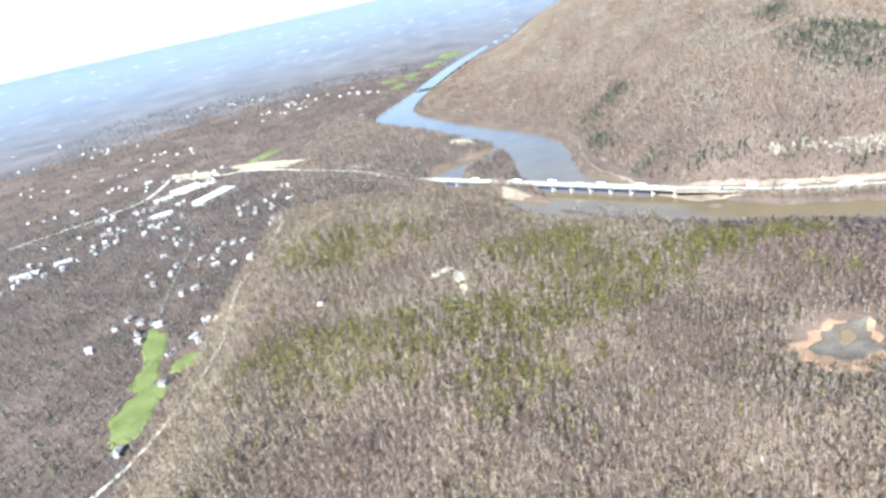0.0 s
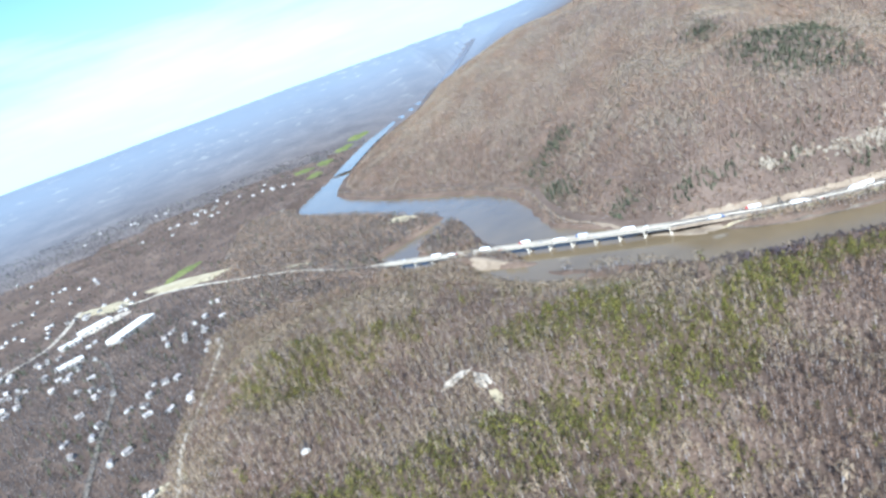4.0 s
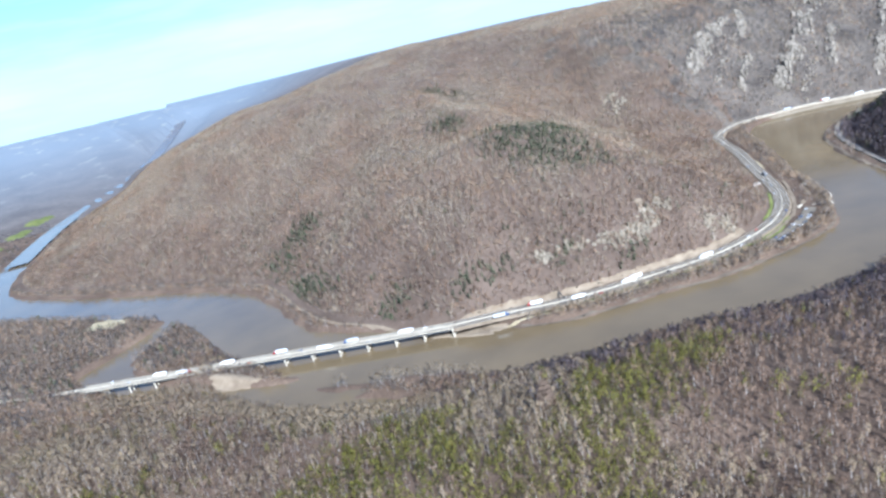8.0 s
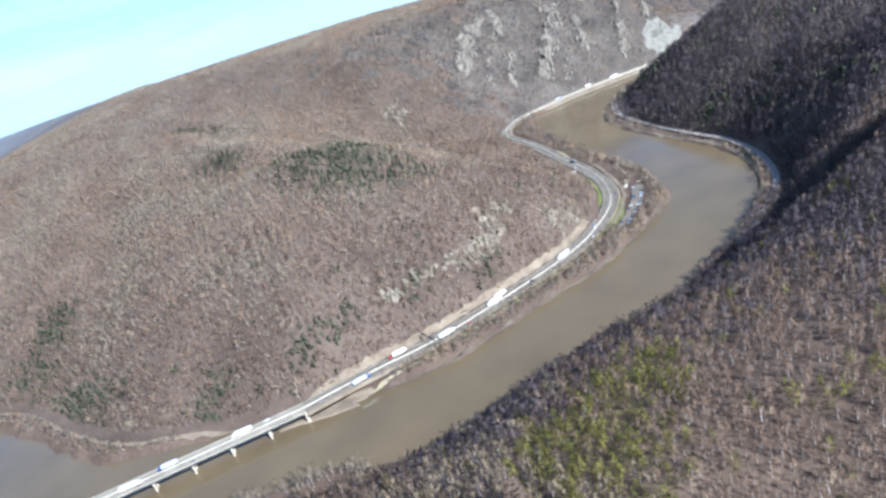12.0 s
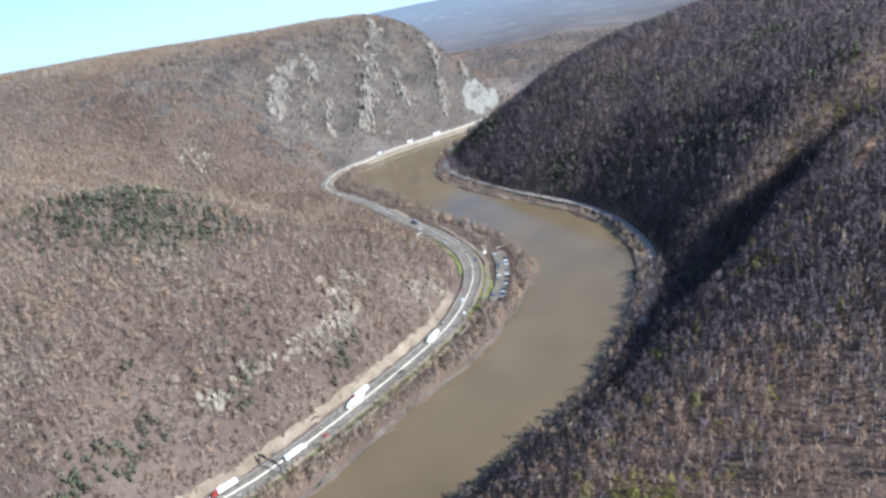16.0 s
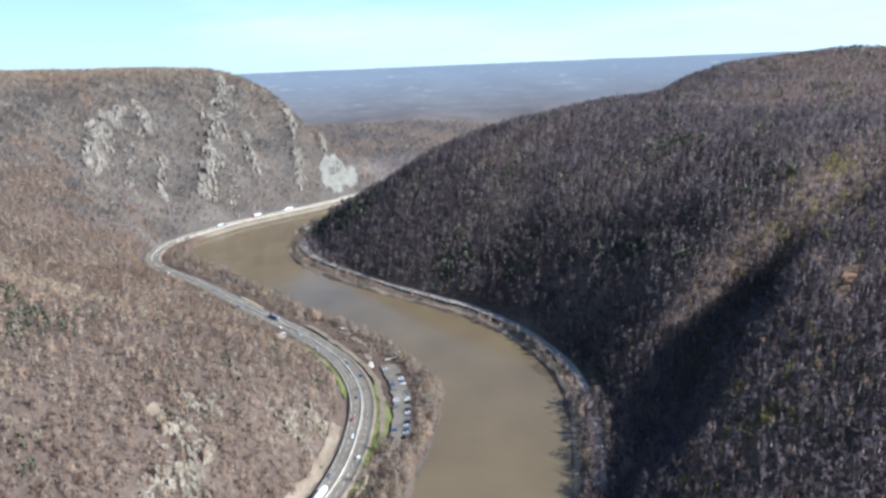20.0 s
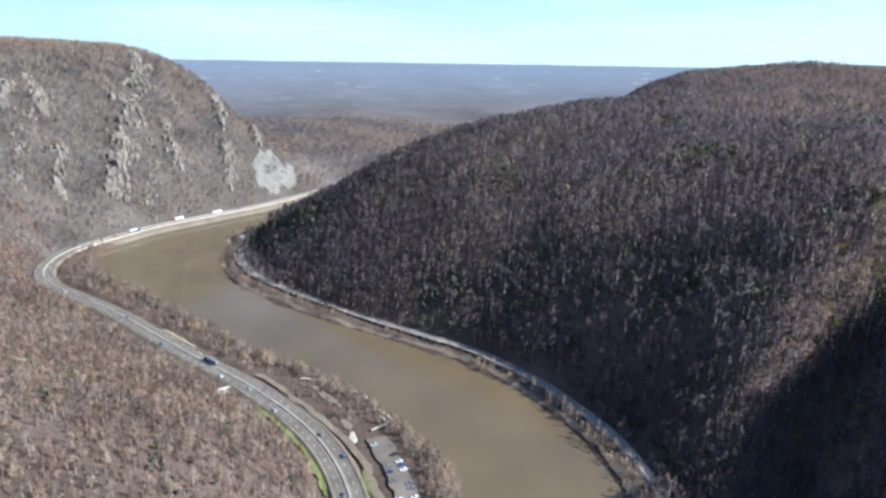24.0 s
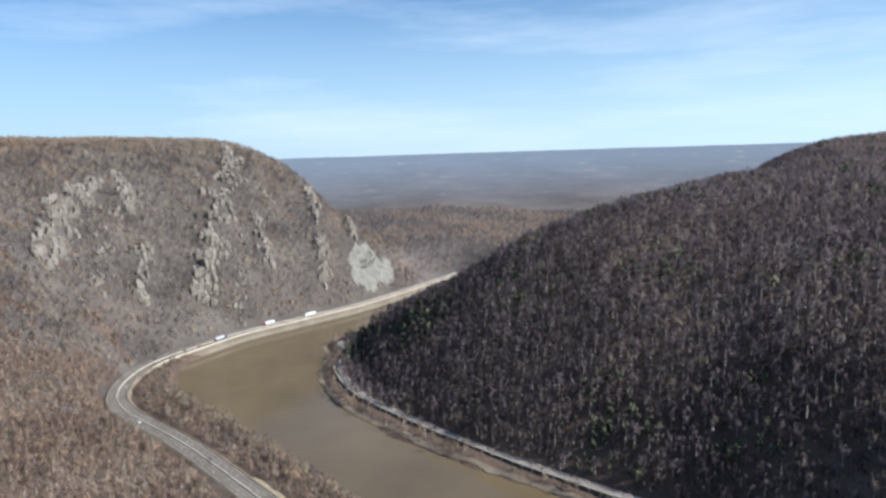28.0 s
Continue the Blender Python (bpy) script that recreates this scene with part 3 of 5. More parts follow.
nx, ny = GX.shape
i, j = np.meshgrid(np.arange(nx - 1), np.arange(ny - 1), indexing="ij")
cells = np.stack([i * ny + j, (i + 1) * ny + j, (i + 1) * ny + j + 1, i * ny + j + 1], -1).reshape(-1, 4)
verts = np.stack([GX, GY, GZ], -1).reshape(-1, 3)
mid_r = np.hypot(verts[cells, 0].mean(1) - MID[0], verts[cells, 1].mean(1) - MID[1])


def sheet(name, mask, mats, label, category, index=None):
    used, inv = np.unique(cells[mask], return_inverse=True)
    return tagged(new(name, mesh_np(name, verts[used], None, mats, index, quads=inv.reshape(-1, 4), smooth=True)), label, category, kind="structure")


cell_mid = verts[cells].mean(1)
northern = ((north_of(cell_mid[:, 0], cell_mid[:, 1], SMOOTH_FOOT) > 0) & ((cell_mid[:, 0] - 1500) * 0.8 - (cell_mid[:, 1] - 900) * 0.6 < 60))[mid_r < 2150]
craggy = (cell_mid[:, 0] - 0.12 * (cell_mid[:, 1] - 1100) + 70 * wave(cell_mid[:, 0], cell_mid[:, 1], 90, 67) > 1050) & (cell_mid[:, 2] < 238)
plain_face = (cell_mid[:, 0] > 1560) & (cell_mid[:, 2] < 75)
sheet("ground", mid_r < 2150, [M["litter"], M["litter_hazed"], M["distance"], M["crag_soil"]], "brown leaf-littered forest floor on hills and mountainsides", "ground", np.where(plain_face[mid_r < 2150], 2, np.where(northern & craggy[mid_r < 2150], 3, northern.astype(int))))
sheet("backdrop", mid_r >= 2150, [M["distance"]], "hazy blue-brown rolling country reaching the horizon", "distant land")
bm = bmesh.new()
wv = [bm.verts.new(p) for p in ((-700, 480, 0), (2600, 150, 0), (2600, 1300, 0), (300, 1500, 0), (1500, 4800, 0), (-700, 4800, 0))]
bm.faces.new(wv)
up_line = smooth_line([p for p in RIVER if p[1] > 2200], 30)
up_eye, _, up_share = shrink(up_line[:, 0], up_line[:, 1])
up_half = 1.25
river_far = ribbon("water", up_line[:, :2], [(-24 * up_half, 0), (24 * up_half, 0)], up_eye - up_eye * up_share + 4.5, M["water"])
tagged(new("water", river_far), "pale far reach of the river upstream", "river", kind="structure")
tagged(part("water", bm_mesh("water", bm), None, M["water"]), "muddy brown river with a softly rippled glossy surface", "river", kind="structure")


# ---- trees ----
def blades_tree(rs, n, base, width):
    """A bare broadleaf tree one unit high: three-sided tapering trunk and slender rising limbs."""
    v, f = [], []
    ring0 = [(0.023 * math.cos(a), 0.023 * math.sin(a), -0.08) for a in (0, 2.1, 4.2)]
    lean = rs.uniform(-0.06, 0.06, 2)
    v += ring0 + [(lean[0], lean[1], 0.8)]
    f += [(0, 1, 3), (1, 2, 3), (2, 0, 3)]
    for k in range(n):
        h = base + (0.82 - base) * (k + rs.uniform(0, 1)) / n
        az = k * 2.4 + rs.uniform(-0.5, 0.5)
        rise = rs.uniform(0.65, 1.3)
        length = (0.2 + 0.28 * (1 - abs(h - 0.5) * 1.4)) * rs.uniform(0.75, 1.2)
        p = np.array([lean[0] * h, lean[1] * h, h])
        dirv = np.array([math.cos(az) * math.cos(rise), math.sin(az) * math.cos(rise), math.sin(rise)])
        tip = p + dirv * length
        sd = np.cross(dirv, rs.uniform(-1, 1, 3))
        sd = sd / np.linalg.norm(sd) * width * rs.uniform(0.7, 1.3)
        m = p + dirv * length * 0.55
        i0 = len(v)
        v += [tuple(p), tuple(m + sd), tuple(tip), tuple(m - sd * 0.8 + (0, 0, 0.02))]
        f += [(i0, i0 + 1, i0 + 2), (i0, i0 + 2, i0 + 3)]
    return np.array(v, float), np.array(f, int)


def clump_tree(rs, n, wide, low, size, cone=0.0):
    """A tree one unit high: trunk and a rounded crown of many small twig clumps with gaps."""
    v, f = [(0.022, 0, -0.08), (-0.011, 0.019, -0.08), (-0.011, -0.019, -0.08), (0, 0, 0.75)], [(0, 1, 3), (1, 2, 3), (2, 0, 3)]
    lobes = rs.normal(0, 0.09, (4, 2))
    for k in range(n):
        h = low + (1 - low) * (k + rs.uniform(0, 1)) / n
        q = (h - low) / (1 - low)
        r = wide * math.sqrt(max(0.03, 1 - (2 * q - 0.85) ** 2 / 1.35)) * (1 - cone * q) * math.sqrt(rs.uniform(0.15, 1))
        a = rs.uniform(0, 2 * math.pi)
        c = np.array([r * math.cos(a) + lobes[k % 4, 0], r * math.sin(a) + lobes[k % 4, 1], h])
        out = np.array([math.cos(a), math.sin(a), 0.55]) + rs.normal(0, 0.45, 3)
        out /= np.linalg.norm(out)
        t1 = np.cross(out, (0.1, 0.05, 1.0))
        t1 /= np.linalg.norm(t1)
        t2 = np.cross(out, t1)
        s = size * rs.uniform(0.65, 1.25)
        spin = rs.uniform(0, 6.28)
        i0 = len(v)
        for j in range(3):
            w = spin + 2.094 * j + rs.uniform(-0.4, 0.4)
            v.append(tuple(c + (t1 * math.cos(w) * 0.72 + t2 * math.sin(w) * 1.4) * s * rs.uniform(0.75, 1.2)))
        face = np.cross(np.subtract(v[i0 + 1], v[i0]), np.subtract(v[i0 + 2], v[i0]))
        f.append((i0, i0 + 1, i0 + 2) if face @ (c[0], c[1], 0.2) > 0 else (i0, i0 + 2, i0 + 1))
    return np.array(v, float), np.array(f, int)


def merge(a, b, keep=3):
    """Limbs of one tree with the crown of another on the same trunk."""
    return np.concatenate([a[0], b[0][4:]]), np.concatenate([a[1], b[1][keep:] + len(a[0]) - 4])


_rs = np.random.RandomState(8)
STREAK = [merge(blades_tree(_rs, 7, 0.25, 0.026), clump_tree(_rs, 9, 0.23, 0.36, 0.145)) for _ in range(7)]
PUFF = [clump_tree(_rs, 16, 0.27, 0.22, 0.155) for _ in range(7)]
PUFF_FAR = [clump_tree(_rs, 10, 0.28, 0.2, 0.17) for _ in range(6)]
SHRUB = [clump_tree(_rs, 9, 0.33, 0.22, 0.22) for _ in range(7)]
PINE_NEAR = [clump_tree(_rs, 24, 0.24, 0.12, 0.115, 0.55) for _ in range(5)]
PINE_FAR = [clump_tree(_rs, 18, 0.22, 0.12, 0.135, 0.75) for _ in range(5)]
BRUSH = [clump_tree(_rs, 10, 0.42, 0.05, 0.2) for _ in range(5)]


def scatter(x0, x1, y0, y1, gap, seed):
    rs = np.random.RandomState(seed)
    a, b = np.meshgrid(np.arange(x0, x1, gap), np.arange(y0, y1, gap), indexing="ij")
    return a.ravel() + rs.uniform(-0.5, 0.5, a.size) * gap, b.ravel() + rs.uniform(-0.5, 0.5, a.size) * gap


ROUND = 1.0  # how strongly a crown is shaded as one rounded body


def plant(name, groups, label, category="trees", seed=1):
    """One object of many trees. groups: (templates, x, y, low, high, material, widen)."""
    rs = np.random.RandomState(seed)
    V, F, I, T, N, mats, base = [], [], [], [], [], [], 0
    for templates, x, y, low, high, mat, widen in groups:
        if mat not in mats:
            mats.append(mat)
        z = land(x, y)
        pick = rs.randint(0, len(templates), len(x))
        for k, (tv, tf) in enumerate(templates):
            s = np.where(pick == k)[0]
            if not len(s):
                continue
            size = rs.uniform(low, high, len(s)) * rs.uniform(0.85, 1.1, len(s))
            a = rs.uniform(0, 6.28, len(s))
            w = size * widen * rs.uniform(0.85, 1.2, len(s))
            vx = (tv[None, :, 0] * np.cos(a)[:, None] - tv[None, :, 1] * np.sin(a)[:, None]) * w[:, None] + x[s][:, None]
            vy = (tv[None, :, 0] * np.sin(a)[:, None] + tv[None, :, 1] * np.cos(a)[:, None]) * w[:, None] + y[s][:, None]
            vz = tv[None, :, 2] * size[:, None] + z[s][:, None]
            V.append(np.stack([vx, vy, vz], -1).reshape(-1, 3))
            nrm = np.stack([(vx - x[s][:, None]) * ROUND, (vy - y[s][:, None]) * ROUND, (0.15 + 0.22 * tv[None, :, 2]) * size[:, None]], -1).reshape(-1, 3)
            N.append(nrm / np.linalg.norm(nrm, axis=1)[:, None])
            F.append((tf[None] + (base + np.arange(len(s)) * len(tv))[:, None, None]).reshape(-1, 3))
            index = np.full((len(s), len(tf)), mats.index(mat))
            if mat.startswith("twig") and templates is not BRUSH:
                if "trunk" not in mats:
                    mats.append("trunk")
                index[:, :3] = mats.index("trunk")
            I.append(index.ravel())
            T.append(np.repeat(rs.uniform(0, 1, len(s)), len(tv)))
            base += len(s) * len(tv)
    me = mesh_np(name, np.concatenate(V), np.concatenate(F), [M[m] for m in mats], np.concatenate(I), np.concatenate(T), smooth=True, normals=np.concatenate(N))
    return tagged(new(name, me), label, category, kind="stuff")


def clear_of(x, y):
    """True where trees may stand: off the water, the roads and the open patches."""
    gap, main, side = river_gap(x, y)
    ok = gap > 4
    for line, width in ((ROAD, 15), (WEST[4:], 14), (WEST[:5], 5), ([(-92, 1160), (253, 876)], 9), (LOT, 10), (LANE, 5), (ZIGZAG, 3)):
        d, _, _ = along(x, y, line)
        ok &= d > width
    for cx, cy, rx, ry, turn, _, _ in PATCHES:
        c, s = math.cos(radians(turn)), math.sin(radians(turn))
        u, w = ((x - cx) * c + (y - cy) * s) / rx, (-(x - cx) * s + (y - cy) * c) / ry
        ok &= u * u + w * w > 1.0 + 0.25 * wave(x, y, 25, 31)
    return ok, gap, main, side


LOT = [(585, 712), (612, 713), (640, 716), (666, 722), (698, 733)]
LANE = [(790, 822), (778, 810), (745, 785), (707, 758), (676, 741), (646, 732), (624, 728), (590, 724)]
ZIGZAG = [(783, 789), (777, 767), (767, 745), (741, 732), (728, 721), (723, 729), (715, 725), (707, 736)]
# open patches: centre, half sizes, turn, material, name
PATCHES = [
    (-413, 684, 16, 58, 22, "grass", "meadow"), (-392, 612, 15, 36, 10, "grass", "meadow"), (-372, 545, 24, 60, 4, "grass", "meadow"), (-350, 628, 22, 20, 0, "grass", "meadow"), (-352, 728, 10, 8, 0, "drygrass", "field"),
    (-530, 1668, 62, 26, 60, "grass", "meadow"), (-500, 1560, 120, 34, 152, "drygrass", "field"), (-690, 1600, 90, 30, 150, "drygrass", "field"),
    (263, 868, 50, 12, -49, "tan", "sand_bar"), (-59, 601, 15, 5, 28, "sand", "gravel_clearing"), (-41, 584, 6, 13, 12, "sand", "gravel_clearing"), (-37, 556, 4, 13, 4, "drygrass", "gravel_clearing"), (-46, 536, 6, 3, 30, "drygrass", "gravel_clearing"),
    (208, 386, 36, 28, 35, "clay", "clay_pit"), (214, 391, 27, 19, 35, "mud", "pit_floor"), (45, 1005, 34, 14, -50, "tan", "mud_bank"), (-30, 1420, 40, 22, -50, "drygrass", "reed_bed"), (-245, 1354, 34, 9, -32, "drygrass", "field"),
    (-225, 2400, 22, 60, -16, "grass", "golf_course"), (-265, 2530, 34, 50, -30, "grass", "golf_course"), (-190, 2620, 26, 70, -16, "grass", "golf_course"), (-110, 2850, 30, 80, -24, "grass", "golf_course"), (-40, 3040, 34, 90, -30, "grass", "golf_course"), (1500, 920, 52, 24, -30, "scree", "scree_slope"), (1468, 928, 26, 20, -30, "scree", "scree_slope"), (1552, 902, 26, 9, 5, "scree", "scree_slope"),
    (704, 362, 16, 6, -50, "clay", "clearing"), (612, 412, 16, 5, -50, "clay", "clearing"), (594, 428, 10, 4, -40, "clay", "clearing"), (860, 905, 40, 9, 46, "drygrass", "field"), (526, 843, 8, 5, 35, "tan", "bare_ground"), (752, 766, 15, 3.5, 40, "tan", "bare_ground"), (772, 782, 10, 3, 55, "tan", "bare_ground"), (716, 752, 9, 3, 20, "tan", "bare_ground"), (700, 747, 7, 2.5, 10, "concrete", "paved_spot"), (-560, 1335, 52, 24, 55, "asphalt", "yard"),
    (-650, 1470, 60, 30, 40, "sand", "gravel_yard"),
]


def patch(cx, cy, rx, ry, turn, mat, name):
    """An open patch of ground with a ragged edge, lying on the land."""
    rings, seg = 7, 40
    c, s = math.cos(radians(turn)), math.sin(radians(turn))
    V, F = [(0.0, 0.0)], []
    for k in range(1, rings + 1):
        for q in range(seg):
            a = 2 * math.pi * q / seg
            e = k / rings * (1 + 0.10 * math.sin(3 * a + cx) + 0.09 * math.sin(5 * a + cy) + 0.07 * math.sin(9 * a + cx * 2) + 0.06 * math.sin(13 * a + cy))
            u, w = rx * e * math.cos(a), ry * e * math.sin(a)
            V.append((u, w))
    V = np.array(V)
    X, Y = cx + V[:, 0] * c - V[:, 1] * s, cy + V[:, 0] * s + V[:, 1] * c
    Z = np.maximum(land(X, Y), 0.2) + (1.1 if name == "pit_floor" else 0.7)
    Z[-seg:] -= 1.6
    F += [(0, 1 + q, 1 + (q + 1) % seg, 1 + (q + 1) % seg) for q in range(seg)]
    bm = bmesh.new()
    vs = [bm.verts.new(p) for p in zip(X, Y, Z)]
    for q in range(seg):
        bm.faces.new((vs[0], vs[1 + q], vs[1 + (q + 1) % seg]))
    for k in range(rings - 1):
        for q in range(seg):
            a, b = 1 + k * seg + q, 1 + k * seg + (q + 1) % seg
            bm.faces.new((vs[a], vs[a + seg], vs[b + seg], vs[b]))
    for f in bm.faces:
        f.smooth = True
    words = {"grass": "fresh green mown grass among bare woods", "drygrass": "straw-coloured dry grass with bare soil", "sand": "pale bare sand and gravel",
             "clay": "orange-brown bare clay with ragged edges", "mud": "dark brown muddy floor of the pit", "tan": "pale tan sand and bare soil by the river", "concrete": "small pale paved spot by the car park", "asphalt": "grey asphalt parking surface", "scree": "pale grey scree slope of broken stone"}
    return tagged(part(name, bm_mesh(name, bm), None, M[mat]), words[mat], name.replace("_", " "), kind="structure")


for row in PATCHES:
    patch(*row)


# ---- highway and bridge ----
def highway(name, line, z, label, half=8.6, mat="asphalt"):
    top = tagged(new(name, ribbon(name, line, [(-half - 3.5, -2.2), (-half, 0), (half, 0), (half + 3.5, -2.2)], z, M[mat])), label, "road", kind="structure")
    for s in (-1, 1):
        shape = [(s * (half + 3.6), -2.2), (s * (half + 0.7), 0.012), (s * (half - 0.1), 0.012)]
        part("shoulder", ribbon("shoulder", line, shape if s < 0 else shape[::-1], z, M["tan" if mat == "asphalt" else "mud"]), top, label="dry grass and gravel shoulder")
    part("median_barrier", ribbon("median_barrier", line, [(-0.45, 0.02), (-0.3, 0.85), (0.3, 0.85), (0.45, 0.02)], z, M["concrete"]), top, label="pale concrete median barrier")
    for s in (-half + 1.0, -1.3, 1.3, half - 1.0):
        part("edge_line", ribbon("edge_line", line, [(s - 0.08, 0.03), (s + 0.08, 0.03)], z, M["paint"]), top)
    for s in (-half + 0.2, half - 0.2):
        part("guard_rail", ribbon("guard_rail", line, [(s - 0.05, 0.35), (s - 0.05, 0.75), (s + 0.05, 0.75), (s + 0.05, 0.35)], z, M["galvanised"]), top, label="galvanised guard rail")
    return top


def lane_dashes(top, line, z, offsets, every):
    seg = np.linalg.norm(np.diff(line, axis=0), axis=1)
    dist = np.concatenate([[0], np.cumsum(seg)])
    nrm = side_of(line)
    bm = bmesh.new()
    for off in offsets:
        for d in np.arange(4, dist[-1] - 6, every):
            ends = []
            for q in (d, d + every * 0.32):
                p = np.array([np.interp(q, dist, line[:, 0] + nrm[:, 0] * off), np.interp(q, dist, line[:, 1] + nrm[:, 1] * off)])
                w = np.array([np.interp(q, dist, nrm[:, 0]), np.interp(q, dist, nrm[:, 1])]) * 0.12
                ends.append((p - w, p + w))
            zz = [z if np.isscalar(z) else float(np.interp(q, dist, z)) for q in (d, d + every * 0.32)]
            v = [bm.verts.new((*ends[0][0], zz[0] + 0.03)), bm.verts.new((*ends[0][1], zz[0] + 0.03)), bm.verts.new((*ends[1][1], zz[1] + 0.03)), bm.verts.new((*ends[1][0], zz[1] + 0.03))]
            bm.faces.new(v)
    ob = part("lane_markings", bm_mesh("lane_markings", bm), top, M["paint"])
    ob["kind"] = "stuff"


def road_height(line):
    d = np.hypot(line[:, 0] - BRIDGE_E[0], line[:, 1] - BRIDGE_E[1])
    return 7.6 + (DECK - 7.6) * sstep(170, 0, d)


east_line = SMOOTH_ROAD
east_z = road_height(east_line)
road_east = highway("road", east_line, east_z, "grey four-lane divided highway along the river bank")
lane_dashes(road_east, east_line, east_z, (-4.4, 4.4), 9.0)
west_line = smooth_line(WEST, 10)
west_z = DECK + 2.0 * sstep(0, 200, np.hypot(west_line[:, 0] + 92, west_line[:, 1] - 1160))
road_west = highway("road", west_line, west_z, "pale divided highway leading into the town", 4.6, "deck")

bridge = tagged(new("road_bridge"), "long pale highway bridge with dark girders on concrete piers", "bridge")
bw, be = np.array(BRIDGE_W, float), np.array(BRIDGE_E, float)
bridge.matrix_basis = pose(bw[0], bw[1], 0, 0, 0, math.degrees(math.atan2(be[1] - bw[1], be[0] - bw[0])))
LEN = float(np.linalg.norm(be - bw))
part("deck", box_mesh("deck", 0, LEN, -8.2, 8.2, DECK - 0.6, DECK), bridge, M["concrete"], "pale concrete deck slab")
for s in (-8.1, 7.8):
    part("parapet", box_mesh("parapet", 0, LEN, s, s + 0.3, DECK, DECK + 0.7), bridge, M["deck"])
part("median_barrier", box_mesh("median_barrier", 0, LEN, -0.3, 0.3, DECK, DECK + 0.85), bridge, M["concrete"])
for s in (-4.1, 4.1):
    part("roadway", box_mesh("roadway", 0, LEN, s - 3.5, s + 3.5, DECK + 0.004, DECK + 0.05), bridge, M["deck"], "worn grey carriageway")
# steel is toned down so the deck's overhang shadow sits in its colour
for s in (-6.0, -2.0, 2.0, 6.0):
    part("girder", box_mesh("girder", 1, LEN - 1, s - 0.25, s + 0.25, DECK - 3.2, DECK - 0.6), bridge, M["steel"], "steel girder darkened in colour for the overhang's shadow")
SPANS = 14
for k in range(1, SPANS):
    px = LEN * k / SPANS
    pier = part("pier", box_mesh("pier", px - 0.9, px + 0.9, -8.0, 8.0, DECK - 4.4, DECK - 3.2, 0.15), bridge, M["concrete"], "white concrete pier with crosshead")
    for s in (-6.4, 0, 6.4):
        bm = bmesh.new()
        bmesh.ops.create_cone(bm, cap_ends=True, segments=10, radius1=1.0, radius2=0.9, depth=11.4, matrix=Matrix.Translation((px, s, DECK - 4.4 - 5.7)))
        part("column", bm_mesh("column", bm), pier, M["concrete"])
for end in (-1.5, LEN - 0.5):
    part("abutment", box_mesh("abutment", end, end + 2.5, -8.6, 8.6, 0.5, DECK - 0.6, 0.2), bridge, M["concrete"])

# ---- railway along the southern bank ----
riv = np.array([p for p in SMOOTH_RIVER if 520 < p[0] < 1420 and p[1] < 1060])
rail_line = riv[:, :2] - side_of(riv[:, :2]) * (riv[:, 2] + 17 + 7 * sstep(820, 900, riv[:, 0]))[:, None]
rail_line = smooth_line(rail_line, 8)
rail_z = 6.0
railway = tagged(new("railway", ribbon("railway", rail_line, [(-5, -2.5), (-2.6, 0), (2.6, 0), (5, -2.5)], rail_z, M["ballast"])), "single railway track on grey ballast above the river", "railway", kind="structure")
for s in (-0.75, 0.75):
    part("rail", ribbon("rail", rail_line, [(s - 0.09, 0.05), (s - 0.09, 0.24), (s + 0.09, 0.24), (s + 0.09, 0.05)], rail_z, M["rail"]), railway)

# masonry wall between the track and the river, with buttresses
wall_line = rail_line[(rail_line[:, 0] > 760) & (rail_line[:, 0] < 1130)]
rail_wall = tagged(new("rail_wall", ribbon("rail_wall", wall_line, [(5.1, -4.6), (5.1, 0.1), (5.7, 0.1), (6.0, -4.6)], rail_z, M["rock_tan"])), "weathered masonry wall carrying the railway above the bank", "wall", kind="structure")
part("coping", ribbon("coping", wall_line, [(4.9, 0.1), (4.9, 0.55), (5.95, 0.55), (5.95, 0.1)], rail_z, M["concrete"]), rail_wall, label="pale concrete coping")
buttress_mesh = box_mesh("buttress", -0.45, 0.45, -0.4, 0.5, -4.7, 0.0, 0.06)
wall_side = side_of(wall_line)
for k in range(1, len(wall_line) - 1):
    bx, by = wall_line[k] + wall_side[k] * 6.1
    part("buttress", buttress_mesh, rail_wall, M["concrete"] if k == 1 else None, m=pose(bx, by, rail_z, 0, 0, math.degrees(math.atan2(wall_side[k][1], wall_side[k][0])) - 90))

